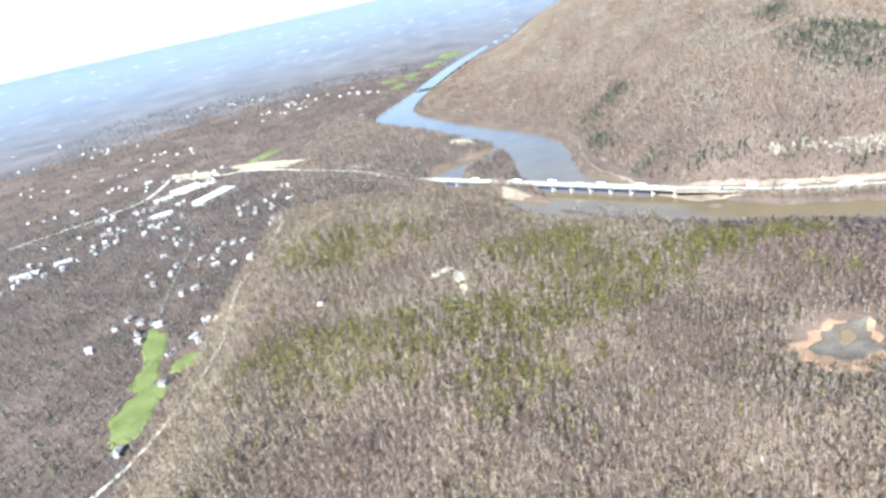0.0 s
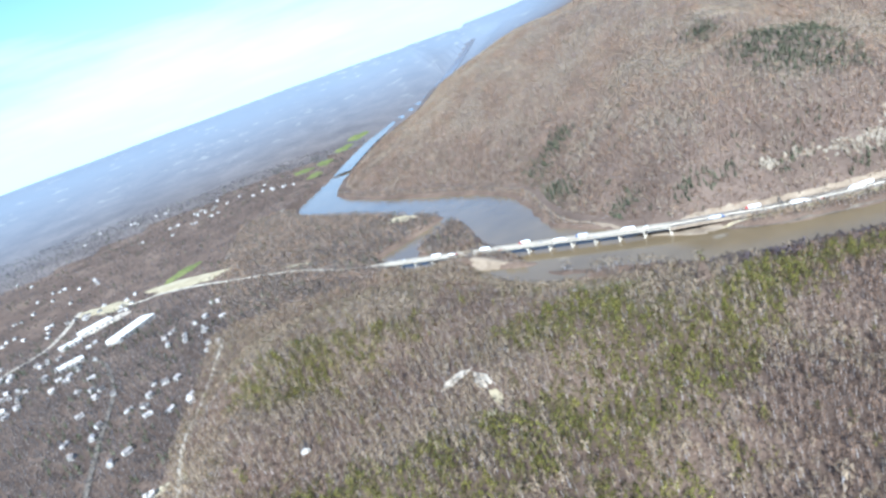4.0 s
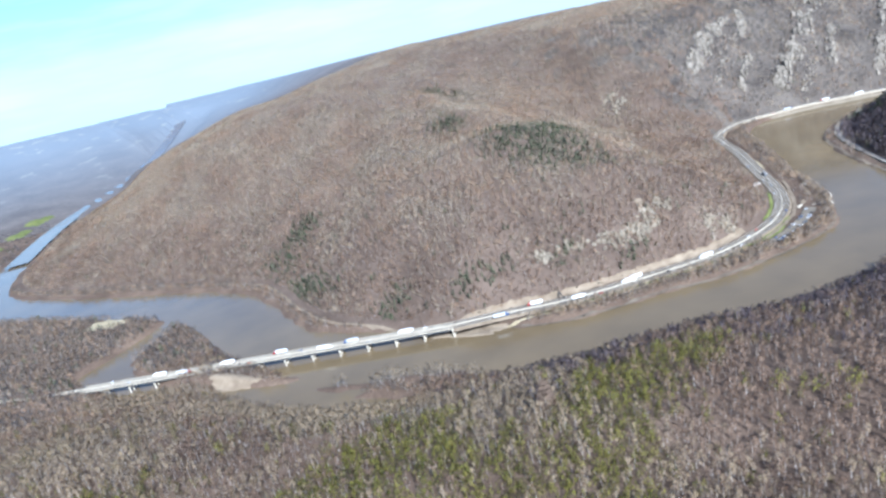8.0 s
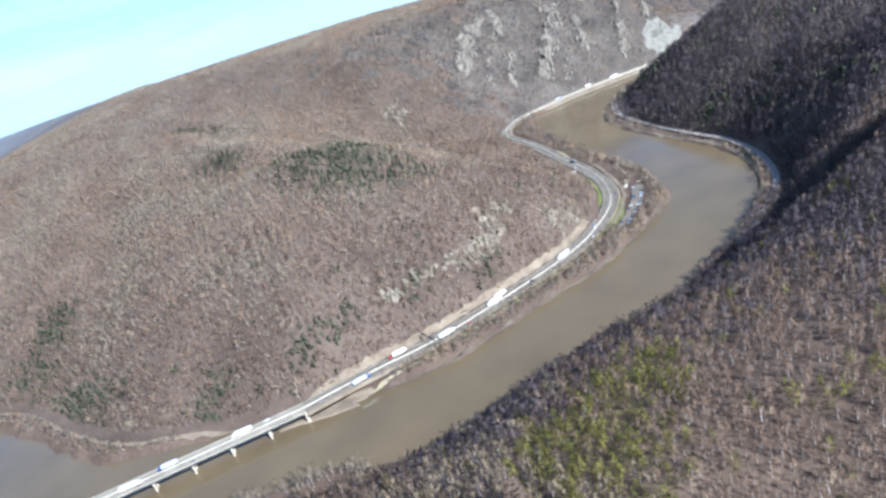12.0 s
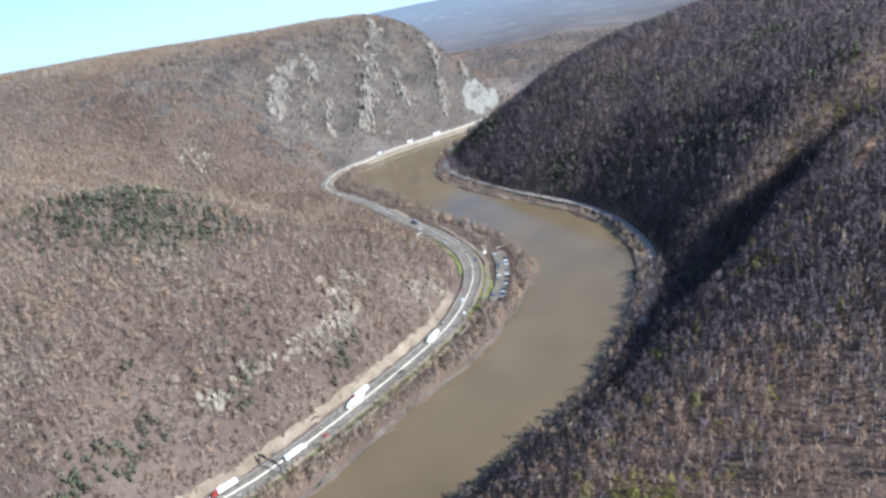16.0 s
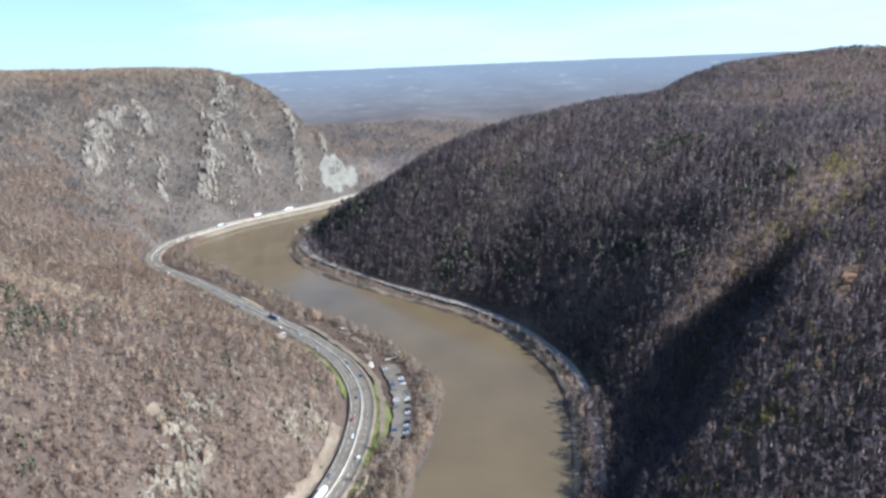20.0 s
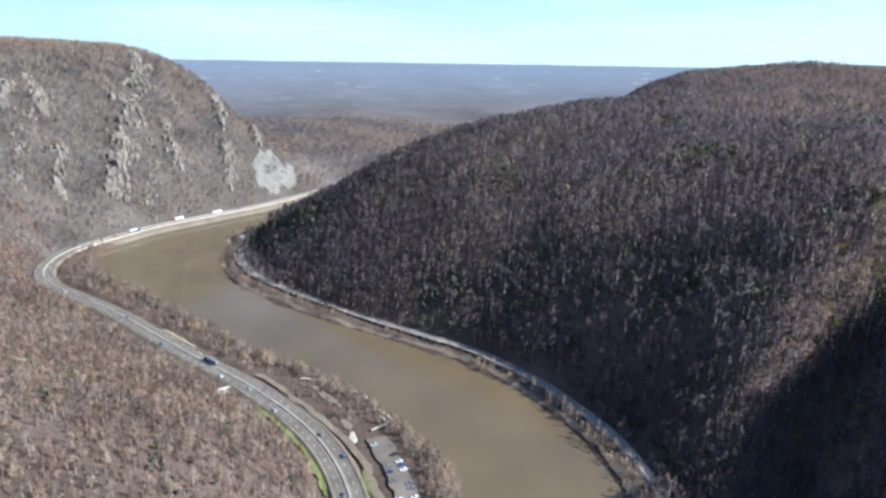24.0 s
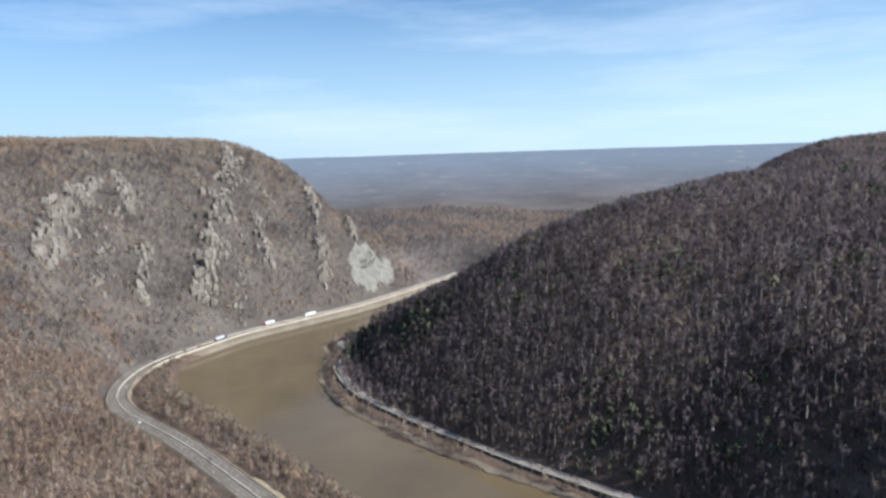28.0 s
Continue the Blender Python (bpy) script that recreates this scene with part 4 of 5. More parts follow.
# ---- woods ----
def woods():
    rs = np.random.RandomState(17)
    # near southern hill
    x, y = scatter(-420, 900, 60, 1120, 4.8, 41)
    ok, gap, main, side = clear_of(x, y)
    rav = along(x, y, RAVINE)[0]
    rside = np.where(x > np.interp(-y, [-700, -580, -515, -440, -360, -250, 0], [540, 600, 650, 690, 735, 800, 900]), 1, -1)
    ok &= (side < 0) & (rav * rside < 30) & (x + 0.05 * (y - 700) > -345) & (gap > 5)
    ok &= rs.uniform(0, 1, len(x)) > 0.62 * np.exp(-((x - 300) / 75) ** 2 - ((y - 505) / 48) ** 2)
    ok &= (along(x, y, SLACK)[0] > 27) & (along(x, y, SPIT)[0] > 14)
    x, y = x[ok], y[ok]
    green = wave(x, y, 210, 51) + 0.7 * wave(x, y, 70, 52) + 0.5 * rs.uniform(-1, 1, len(x))
    belt = 0
    for cx, cy, rx, ry in ((-150, 742, 105, 55), (-110, 492, 110, 75), (125, 545, 95, 60), (60, 645, 70, 34), (250, 585, 55, 26), (-5, 400, 26, 30), (40, 490, 40, 30), (196, 612, 30, 30), (90, 500, 40, 40)):
        belt = belt + 1.5 * np.exp(-((x - cx) / rx) ** 2 - ((y - cy) / ry) ** 2)
    g = (0.5 * green + belt > 0.7) & (rs.uniform(0, 1, len(x)) < 0.68)
    g |= rs.uniform(0, 1, len(x)) < 0.03
    warm = wave(x, y, 240, 53) + rs.uniform(-0.7, 0.7, len(x)) + 1.2 * sstep(120, 320, x) * sstep(700, 500, y) > 0.35
    dense = sstep(180, 300, x + 0.35 * (y - 500)) > rs.uniform(0, 1, len(x))
    dense &= rs.uniform(0, 1, len(x)) < 0.88
    a, b = ~g & ~warm & ~dense, ~g & warm & ~dense
    c, d = ~g & ~warm & dense, ~g & warm & dense
    # towards the ravine trees take the darkened twigs, shade put into colour
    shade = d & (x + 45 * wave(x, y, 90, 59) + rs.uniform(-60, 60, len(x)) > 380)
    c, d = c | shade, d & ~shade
    plant("hill_woods", [(STREAK, x[a], y[a], 7, 12.5, "twig_tan", 1.0), (STREAK, x[b], y[b], 6, 11, "twig_brown", 1.0), (PUFF, x[c], y[c], 7, 11, "twig_shaded", 1.15),
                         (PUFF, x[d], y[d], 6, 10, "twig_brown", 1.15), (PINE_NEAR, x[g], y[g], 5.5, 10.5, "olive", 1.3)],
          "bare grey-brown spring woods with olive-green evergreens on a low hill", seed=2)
    # hill behind the start of the flight
    x, y = scatter(-420, 870, -330, 62, 6.4, 46)
    b = rs.uniform(0, 1, len(x)) < 0.5
    plant("back_woods", [(PUFF_FAR, x[b], y[b], 7, 11, "twig_brown", 1.15), (PUFF_FAR, x[~b], y[~b], 7, 11, "twig_tan", 1.15)],
          "bare brown spring woods on the back of the low hill", seed=7)
    # southern mountain; its shade is put into the dark twig colour
    x, y = scatter(560, 2150, -350, 960, 5.9, 42)
    ok, gap, main, side = clear_of(x, y)
    rav = along(x, y, RAVINE)[0]
    rside = np.where(x > np.interp(-y, [-700, -580, -515, -440, -360, -250, 0], [540, 600, 650, 690, 735, 800, 900]), 1, -1)
    ok &= (side < 0) & (rav * rside >= 30) & (gap > 24) & (x + y * 0.9 > 560) & (main < 900)
    keep = (main < 420) | (rs.uniform(0, 1, len(x)) < 0.6)
    ok &= keep
    x, y, main = x[ok], y[ok], main[ok]
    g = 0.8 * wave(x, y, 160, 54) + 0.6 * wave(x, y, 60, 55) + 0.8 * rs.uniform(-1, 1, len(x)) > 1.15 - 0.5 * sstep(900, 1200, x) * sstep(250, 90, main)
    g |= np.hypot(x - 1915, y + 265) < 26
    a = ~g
    pale_crown = rs.uniform(0, 1, len(x)) < 0.13 + 0.1 * wave(x, y, 120, 66)
    # upper trees turn lighter brown: sun on the flat top put into colour
    shade_tone = rs.uniform(0, 1, len(x)) > 0.4 * sstep(380, 620, main)
    plant("mountain_woods", [(PUFF, x[a & (main < 420) & ~pale_crown], y[a & (main < 420) & ~pale_crown], 8.5, 13.5, "twig_shaded", 1.1), (PUFF, x[a & (main < 420) & pale_crown], y[a & (main < 420) & pale_crown], 8, 13, "twig_grey", 1.1), (PUFF_FAR, x[a & (main >= 420) & shade_tone], y[a & (main >= 420) & shade_tone], 7, 11.5, "twig_shaded", 1.15), (PUFF_FAR, x[a & (main >= 420) & ~shade_tone], y[a & (main >= 420) & ~shade_tone], 7, 11.5, "twig_brown", 1.15), (PINE_FAR, x[g], y[g], 8, 13, "needle", 1.1)],
          "bare woods with evergreens on a mountainside, its shade put into the dark twigs", seed=3)
    # northern mountain
    x, y = scatter(-150, 2100, 740, 2700, 5.0, 43)
    ok, gap, main, side = clear_of(x, y)
    foot, fside = along(x, y, SMOOTH_FOOT)[0], north_of(x, y, SMOOTH_FOOT)
    ok &= (side > 0) & (fside > 0) & (foot > 13) & (foot < 1300) & ((x - 1500) * 0.8 - (y - 900) * 0.6 < 90)
    ok &= rs.uniform(0, 1, len(x)) < 1.0 - 0.62 * sstep(350, 700, foot)
    x, y, foot = x[ok], y[ok], foot[ok]
    spots = 0
    for cx, cy, rx, ry in ((212, 1170, 30, 75), (238, 1320, 38, 46), (285, 1335, 30, 24), (238, 978, 26, 28), (555, 1000, 60, 70), (552, 1085, 60, 50), (640, 1075, 40, 24), (558, 1270, 34, 60), (780, 1610, 40, 80), (412, 846, 26, 14), (300, 905, 30, 14), (340, 884, 24, 10), (470, 800, 26, 9)):
        spots = spots + 1.4 * np.exp(-((x - cx) / rx) ** 2 - ((y - cy) / ry) ** 2)
    g = (spots + 0.55 * rs.uniform(-1, 1, len(x)) > 0.75) & (rs.uniform(0, 1, len(x)) < 0.78)
    g |= rs.uniform(0, 1, len(x)) < 0.012
    crag = sstep(930, 1180, x + 40 * wave(x, y, 110, 69)) * sstep(460, 230, foot)
    bare = 0
    for rib in RIBS:
        dr, _, wr = along(x, y, rib)
        bare = np.maximum(bare, sstep(1.1, 0.5, dr / (wr + 1)))
    keep = (rs.uniform(0, 1, len(x)) > 0.7 * bare) & ((wave(x, y, 48, 62) < 0.55) | (rs.uniform(0, 1, len(x)) < 0.6))
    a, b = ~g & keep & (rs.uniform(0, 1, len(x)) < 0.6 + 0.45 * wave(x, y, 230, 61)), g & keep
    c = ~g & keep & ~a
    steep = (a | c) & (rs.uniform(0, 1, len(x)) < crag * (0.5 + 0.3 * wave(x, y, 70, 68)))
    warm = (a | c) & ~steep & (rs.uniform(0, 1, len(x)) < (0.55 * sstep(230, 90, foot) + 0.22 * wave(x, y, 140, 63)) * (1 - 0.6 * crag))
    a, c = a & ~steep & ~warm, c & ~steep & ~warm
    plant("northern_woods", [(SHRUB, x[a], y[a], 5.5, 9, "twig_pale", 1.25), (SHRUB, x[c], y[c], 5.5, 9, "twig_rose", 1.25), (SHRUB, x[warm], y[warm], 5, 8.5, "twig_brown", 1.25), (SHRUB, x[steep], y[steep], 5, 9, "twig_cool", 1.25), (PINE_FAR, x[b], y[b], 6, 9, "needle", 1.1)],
          "bare pinkish-brown woods with dark evergreen patches on a sunlit mountainside", seed=4)
    # bushes in tongues on the scree
    k = rs.uniform(0, 1, 46)
    x, y = 1476 + 44 * k + rs.normal(0, 4, 46), 932 - 12 * k + rs.normal(0, 3.5, 46)
    plant("scree_bushes", [(BRUSH, x, y, 3.5, 7, "twig_cool", 1.2)], "low grey bushes growing in tongues on the scree", "bushes", seed=9)
    # wooded plain beyond the gap
    x, y = scatter(1480, 2350, 300, 1500, 8.5, 47)
    ok, gap, main, side = clear_of(x, y)
    ok &= (land(x, y) < 75) & (gap > 10) & (along(x, y, ROAD)[0] > 24)
    x, y = x[ok], y[ok]
    b = rs.uniform(0, 1, len(x)) < 0.42 + 0.3 * wave(x, y, 300, 64)
    plant("plain_woods", [(SHRUB, x[b], y[b], 6, 10, "twig_rose", 1.35), (SHRUB, x[~b], y[~b], 6, 10, "twig_cool", 1.35)],
          "bare brown woods on the plain beyond the gap", seed=8)
    # river banks and islands
    x, y = scatter(-420, 1500, 560, 1950, 4.6, 44)
    ok, gap, main, side = clear_of(x, y)
    foot, fside = along(x, y, SMOOTH_FOOT)[0], north_of(x, y, SMOOTH_FOOT)
    n_bank = (side > 0) & (fside < 0) & (gap > 1.5) & (rs.uniform(0, 1, len(x)) < 0.95 - 0.6 * sstep(640, 670, x) * sstep(830, 790, x) * sstep(6, 16, gap))
    s_bank = (side < 0) & (gap > 1.5) & (main < 26) & (x > 100) & (rs.uniform(0, 1, len(x)) < 0.95 - 0.62 * sstep(730, 830, x))
    rail_d, _, _ = along(x, y, [tuple(p) for p in rail_line[::3]])
    spit = along(x, y, SPIT)[0] < 14
    isle = (side < 0) & (x < 140) & (y > 930) & (x + 0.3 * (y - 1100) > -330) & (rs.uniform(0, 1, len(x)) < 0.8)
    ok &= (n_bank | s_bank | isle | (spit & (gap > 1))) & (rail_d > np.where(x > 760, 7.5, 4.5))
    tall = ok & spit & (gap > 1)
    tx, ty = x[tall], y[tall]
    ok &= ~tall
    x, y = x[ok], y[ok]
    b = rs.uniform(0, 1, len(x)) < 0.3
    c = ~b & (rs.uniform(0, 1, len(x)) < 0.5)
    a = ~b & ~c
    ux, uy = scatter(300, 1060, 600, 1130, 3.7, 48)
    uok, ugap, umain, uside = clear_of(ux, uy)
    uok &= (uside > 0) & (north_of(ux, uy, SMOOTH_FOOT) < 0) & (ugap > 1.2) & (ugap < 17) & (rs.uniform(0, 1, len(ux)) < 0.75)
    ux, uy = ux[uok], uy[uok]
    ub = rs.uniform(0, 1, len(ux)) < 0.45
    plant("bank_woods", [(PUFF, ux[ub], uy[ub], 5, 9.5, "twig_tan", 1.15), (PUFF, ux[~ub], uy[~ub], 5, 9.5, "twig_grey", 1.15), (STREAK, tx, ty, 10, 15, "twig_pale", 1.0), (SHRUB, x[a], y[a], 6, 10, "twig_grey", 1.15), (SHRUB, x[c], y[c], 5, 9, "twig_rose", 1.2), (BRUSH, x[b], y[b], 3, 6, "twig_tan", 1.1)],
          "bare trees and tan brush on river banks and islands", seed=5)
    # town and far lowlands
    x, y = scatter(-1500, 100, 300, 2900, 7.4, 45)
    keep = rs.uniform(0, 1, len(x)) < 1.0 - 0.35 * sstep(1150, 1500, y) - 0.15 * sstep(-700, -1000, x)
    x, y = x[keep], y[keep]
    ok, gap, main, side = clear_of(x, y)
    ok &= (side < 0) & (gap > 8) & ((x + 0.05 * (y - 700) < -345) | (y > 1130)) & (rs.uniform(0, 1, len(x)) < 0.9 - 0.55 * sstep(1300, 1700, y))
    x, y = x[ok], y[ok]
    g = rs.uniform(0, 1, len(x)) < 0.10 + 0.1 * wave(x, y, 200, 58)
    low = rs.uniform(0, 1, len(x)) < sstep(1250, 1600, y)
    a = ~g & ~low
    low &= ~g
    # cool grey twigs here put the valley's distance haze into the colour
    plant("valley_woods", [(SHRUB, x[a], y[a], 6, 10, "twig_cool", 1.2), (SHRUB, x[low], y[low], 5, 9, "twig_cool", 1.3), (PINE_FAR, x[g], y[g], 6, 10, "needle", 1.2)],
          "bare dark woods between the houses of the valley town", seed=6)


woods()


# ---- strips lying on the land ----
def strip(name, line, s0, s1, mat, label, lift=0.5, rows=3):
    nrm = side_of(line)
    v = np.zeros((len(line), rows, 3))
    for k in range(rows):
        s = s0 + (s1 - s0) * k / (rows - 1) + 0.9 * wave(line[:, 0], line[:, 1], 17, 70 + k)
        v[:, k, :2] = line + nrm * np.reshape(s, (-1, 1))
        v[:, k, 2] = np.maximum(land(v[:, k, 0], v[:, k, 1]), 0.1) + lift
    n = len(line)
    i, j = np.meshgrid(np.arange(n - 1), np.arange(rows - 1), indexing="ij")
    a = i * rows + j
    q = np.stack([a, a + 1, a + rows + 1, a + rows], -1).reshape(-1, 4)
    return tagged(new(name, mesh_np(name, v.reshape(-1, 3), None, [mat], quads=q[:, ::-1], smooth=True)), label, name.replace("_", " "), kind="structure")


dense_road = smooth_line(ROAD, 4)
near_part = dense_road[dense_road[:, 0] < 600]
strip("verge", near_part, 11.6, 17.5, M["tan"], "tan dry-grass cutting above the highway", 1.7, 7)
strip("verge", dense_road[(dense_road[:, 0] > 640) & (dense_road[:, 0] < 745)], 9.8, 13.5, M["grass"], "thin green grass verge beside the highway", 1.0)
strip("verge", dense_road[(dense_road[:, 0] > 330) & (dense_road[:, 0] < 640)], -11, -13.5, M["grass"], "thin green grass verge beside the highway", 0.9)
strip("gravel_track", dense_road[(dense_road[:, 0] > 300) & (dense_road[:, 0] < 560)], -15, -18, M["drygrass"], "pale gravel track between highway and river", 0.9)
lane = smooth_line(SHORE[9:], 5)
strip("shore_lane", lane, -1.5, 3, M["tan"], "pale dirt lane along the river shore", 0.9)
bank = np.array([p for p in SMOOTH_RIVER if 500 < p[0] < 1300 and p[1] < 1100])
bank_line = smooth_line(bank[:, :2] - side_of(bank[:, :2]) * (bank[:, 2])[:, None], 5)
strip("stony_bank", bank_line, -1.5, -5.5, M["tan"], "pale stony river bank below the railway", 0.35, 4)
nb = np.array([p for p in SMOOTH_RIVER if 250 < p[0] < 720 and p[1] < 1100])
nb_line = smooth_line(nb[:, :2] + side_of(nb[:, :2]) * (nb[:, 2])[:, None], 5)
strip("muddy_bank", nb_line, 0.3, 2.6, M["mud"], "reddish muddy river bank", 0.35, 4)
strip("street", smooth_line([(-764, 1655), (-750, 1511), (-757, 1431), (-816, 1360), (-880, 1312), (-960, 1250)], 8), -6, 6, M["sand"], "pale street through the town", 1.1)
strip("street", smooth_line([(-346, 1077), (-341, 903), (-337, 772), (-322, 690), (-304, 602), (-330, 480), (-380, 380)], 8), -3, 3, M["concrete"], "narrow grey street at the foot of the hill", 1.0)
strip("street", smooth_line([(-640, 1290), (-560, 1200), (-500, 1050), (-470, 900), (-440, 760)], 8), -3, 3, M["asphalt"], "narrow grey street between houses", 1.0)
strip("ramp", smooth_line([(526, 741), (545, 729), (565, 717), (585, 712)], 4), -2.2, 2.2, M["asphalt"], "grey access road to the car park", 1.3)
strip("car_park", smooth_line(LOT, 4), -7, 6, M["asphalt"], "worn grey asphalt car park beside the river", 1.2)
strip("dirt_lane", smooth_line(LANE, 4), -2.2, 2.2, M["tan"], "tan dirt lane between highway and car park", 1.3)
strip("verge", smooth_line([(664, 738), (650, 735), (628, 727), (606, 722), (575, 726), (550, 735)], 4), -2.4, 2.4, M["grass"], "thin green grass verge beside the highway", 1.25)
strip("path", smooth_line(ZIGZAG[:5], 3), -0.7, 0.7, M["sand"], "pale footpath along the river", 1.3)
strip("path", np.array(ZIGZAG[3:], float), -1.1, 1.1, M["concrete"], "pale concrete zigzag footpath by the river", 1.6)

wall_part = east_line[east_line[:, 0] > 1120]
wall_z = road_height(wall_part)
tagged(new("river_wall", ribbon("river_wall", wall_part, [(-9.7, -0.4), (-9.7, 0.95), (-10.2, 0.95), (-10.4, -0.6)][::-1], wall_z, M["concrete"])), "pale concrete parapet wall between highway and river", "wall", kind="structure")

tagged(new("river_wall", ribbon("river_wall", wall_part, [(-10.15, -0.5), (-10.7, -3.0), (-12.5, -5.6), (-15.5, -8.2)][::-1], wall_z, M["rock_tan"])), "grey-brown stone revetment sloping from highway to river", "wall", kind="structure")

pond = patch(219, 398, 9, 5, 50, "asphalt", "pond")
pond.location.z += 0.9
pond.data.materials.clear()
pond.data.materials.append(M["water"])
tagged(pond, "small dark pond in the clay pit", "pond")


# ---- rock ----
def rock_shapes(n, seed):
    """A few angular blocks, one unit across, shared by all rocks."""
    rs = np.random.RandomState(seed)
    corner = np.array([(x, y, z) for z in (-1, 0.1, 1) for x, y in ((-1, -1), (1, -1), (1, 1), (-1, 1))], float)
    quads = np.array([(3, 2, 1, 0), (8, 9, 10, 11)] + [(4 * r + k, 4 * r + (k + 1) % 4, 4 * r + 4 + (k + 1) % 4, 4 * r + 4 + k) for r in (0, 1) for k in range(4)])
    out = []
    for _ in range(n):
        p = corner * (1 + rs.uniform(-0.3, 0.3, (12, 3)))
        p[8:, :2] *= rs.uniform(0.25, 0.8)
        p[8:, :2] += rs.uniform(-0.3, 0.3, 2)
        out.append(mesh_np("rock", p * (0.5, 0.5, 0.5), None, [M["rock"]], quads=quads))
    return out


ROCKS = rock_shapes(9, 12)
TAN_ROCKS = [me.copy() for me in ROCKS]
for me in TAN_ROCKS:
    me.materials[0] = M["rock_tan"]


def outcrop(cx, cy, rx, ry, turn, count, size, seed, name="rock_outcrop", label="pale grey quartzite crag among bare trees", shapes=ROCKS):
    """A crag: angular blocks bedded in the slope, longer upright than wide."""
    rs = np.random.RandomState(seed)
    c, s = math.cos(radians(turn)), math.sin(radians(turn))
    top = tagged(new(name), label, "rock", "crags on the mountainside")
    z0 = float(land(cx, cy))
    top.matrix_basis = Matrix.Translation((cx, cy, z0))
    for k in range(count):
        u, w = np.clip(rs.normal(0, 0.62, 2), -1.5, 1.5) * (rx, ry)
        x, y = u * c - w * s, u * s + w * c
        dims = size * rs.uniform(0.35, 1.0) * rs.uniform(0.5, 1.0, 3) * (1.2, 1.0, 1.9)
        z = float(land(cx + x, cy + y)) - z0 - dims[2] * 0.08
        ob = part("rock", shapes[int(rs.randint(0, len(shapes)))], top)
        ob.matrix_basis = pose(x, y, z, rs.uniform(-14, 14), rs.uniform(-14, 14), rs.uniform(0, 360)) @ Matrix.Diagonal((*dims, 1))
    return top


def rock_rib(line, count, size, seed, label="spine of pale grey quartzite blocks down the crag", shapes=ROCKS):
    """A spine of upright blocks along a line, in broken groups with gaps between them."""
    rs = np.random.RandomState(seed)
    pts = smooth_line(line, 3.0)
    cx, cy = pts[len(pts) // 2, :2]
    z0 = float(land(cx, cy))
    top = tagged(new("rock_spine"), label, "rock", "crags on the mountainside")
    top.matrix_basis = Matrix.Translation((cx, cy, z0))
    across = side_of(pts[:, :2])
    knots = rs.uniform(0, len(pts) - 1, max(5, count // 9))
    for k in range(count):
        i = int(np.clip(knots[int(rs.randint(0, len(knots)))] + rs.normal(0, 1.6), 0, len(pts) - 1))
        off = rs.normal(0, 0.55) * pts[i, 2]
        x, y = pts[i, :2] + across[i] * off
        dims = size * rs.uniform(0.3, 1.0) * rs.uniform(0.55, 1.0, 3) * (1.15, 0.85, 1.9)
        z = float(land(x, y)) - z0 + dims[2] * 0.05
        ob = part("rock", shapes[int(rs.randint(0, len(shapes)))], top)
        ob.matrix_basis = pose(x - cx, y - cy, z, rs.uniform(-10, 10), rs.uniform(-10, 10), rs.choice((28, 70, 118, 160)) + rs.uniform(-16, 16)) @ Matrix.Diagonal((*dims, 1))
    return top


for k, (rib, count) in enumerate(zip(RIBS, (340, 170, 240, 80, 70, 70, 55))):
    rock_rib(rib, count, 9.5 if k < 3 else 7.5, 200 + k)
for k, (cx, cy, rx, ry, turn) in enumerate([(1470, 1075, 20, 8, 30), (1345, 1068, 22, 7, 20), (1300, 1062, 18, 7, 20), (1265, 1200, 18, 9, 0), (1215, 1190, 16, 8, 10), (1420, 1150, 18, 8, 20), (1560, 1110, 16, 8, 30), (1180, 1175, 16, 8, 0)]):
    outcrop(cx, cy, rx, ry, turn, 22, 6.0, 240 + k)
for k, (cx, cy, rx, ry, turn) in enumerate([(528, 828, 16, 8, 0), (508, 818, 14, 8, 0), (492, 812, 16, 7, 0), (480, 822, 14, 8, 0), (465, 821, 14, 8, 0), (448, 834, 12, 8, 0), (543, 823, 10, 6, 0), (563, 779, 12, 6, 30),
                                             (584, 770, 12, 6, 30), (972, 1286, 22, 12, 0), (960, 1257, 20, 10, 0), (889, 1185, 26, 12, 40), (420, 850, 14, 6, -40), (380, 862, 12, 5, -40)]):
    outcrop(cx, cy, rx, ry, turn, 30, 6.5, 300 + k, label="tan and grey rock outcrop on the lower slope", shapes=TAN_ROCKS)
for k in range(10):
    outcrop(1450 + 9 * k, 945 - 6 * k + 14 * math.sin(k * 2.2), 16, 8, -30, 20, 2.4, 340 + k, "boulder_field", "broken grey stones on the scree")


# ---- vehicles ----
def cyl(name, r, w, x, y, z, seg=12):
    bm = bmesh.new()
    bmesh.ops.create_cone(bm, cap_ends=True, segments=seg, radius1=r, radius2=r, depth=w, matrix=Matrix.Translation((x, y, z)) @ Matrix.Rotation(radians(90), 4, "X"))
    return bm_mesh(name, bm)


def loft(name, sections, bevel=0.0):
    """A body from cross sections (x, half width, bottom, top)."""
    bm = bmesh.new()
    rings = [[bm.verts.new((x, s * w, z)) for s, z in ((-1, b), (1, b), (1, t), (-1, t))] for x, w, b, t in sections]
    for p, q in zip(rings[:-1], rings[1:]):
        for k in range(4):
            bm.faces.new((p[k], p[(k + 1) % 4], q[(k + 1) % 4], q[k]))
    bm.faces.new(rings[0][::-1])
    bm.faces.new(rings[-1])
    bmesh.ops.recalc_face_normals(bm, faces=bm.faces[:])
    if bevel:
        bmesh.ops.bevel(bm, geom=bm.edges[:], offset=bevel, segments=1, affect="EDGES")
    return bm_mesh(name, bm)


def paint(name, rgb, rough=0.35):
    return material(name, [tuple(c * 0.92 for c in rgb), rgb, tuple(min(1, c * 1.05) for c in rgb)], 0.5, 3.0, rough)


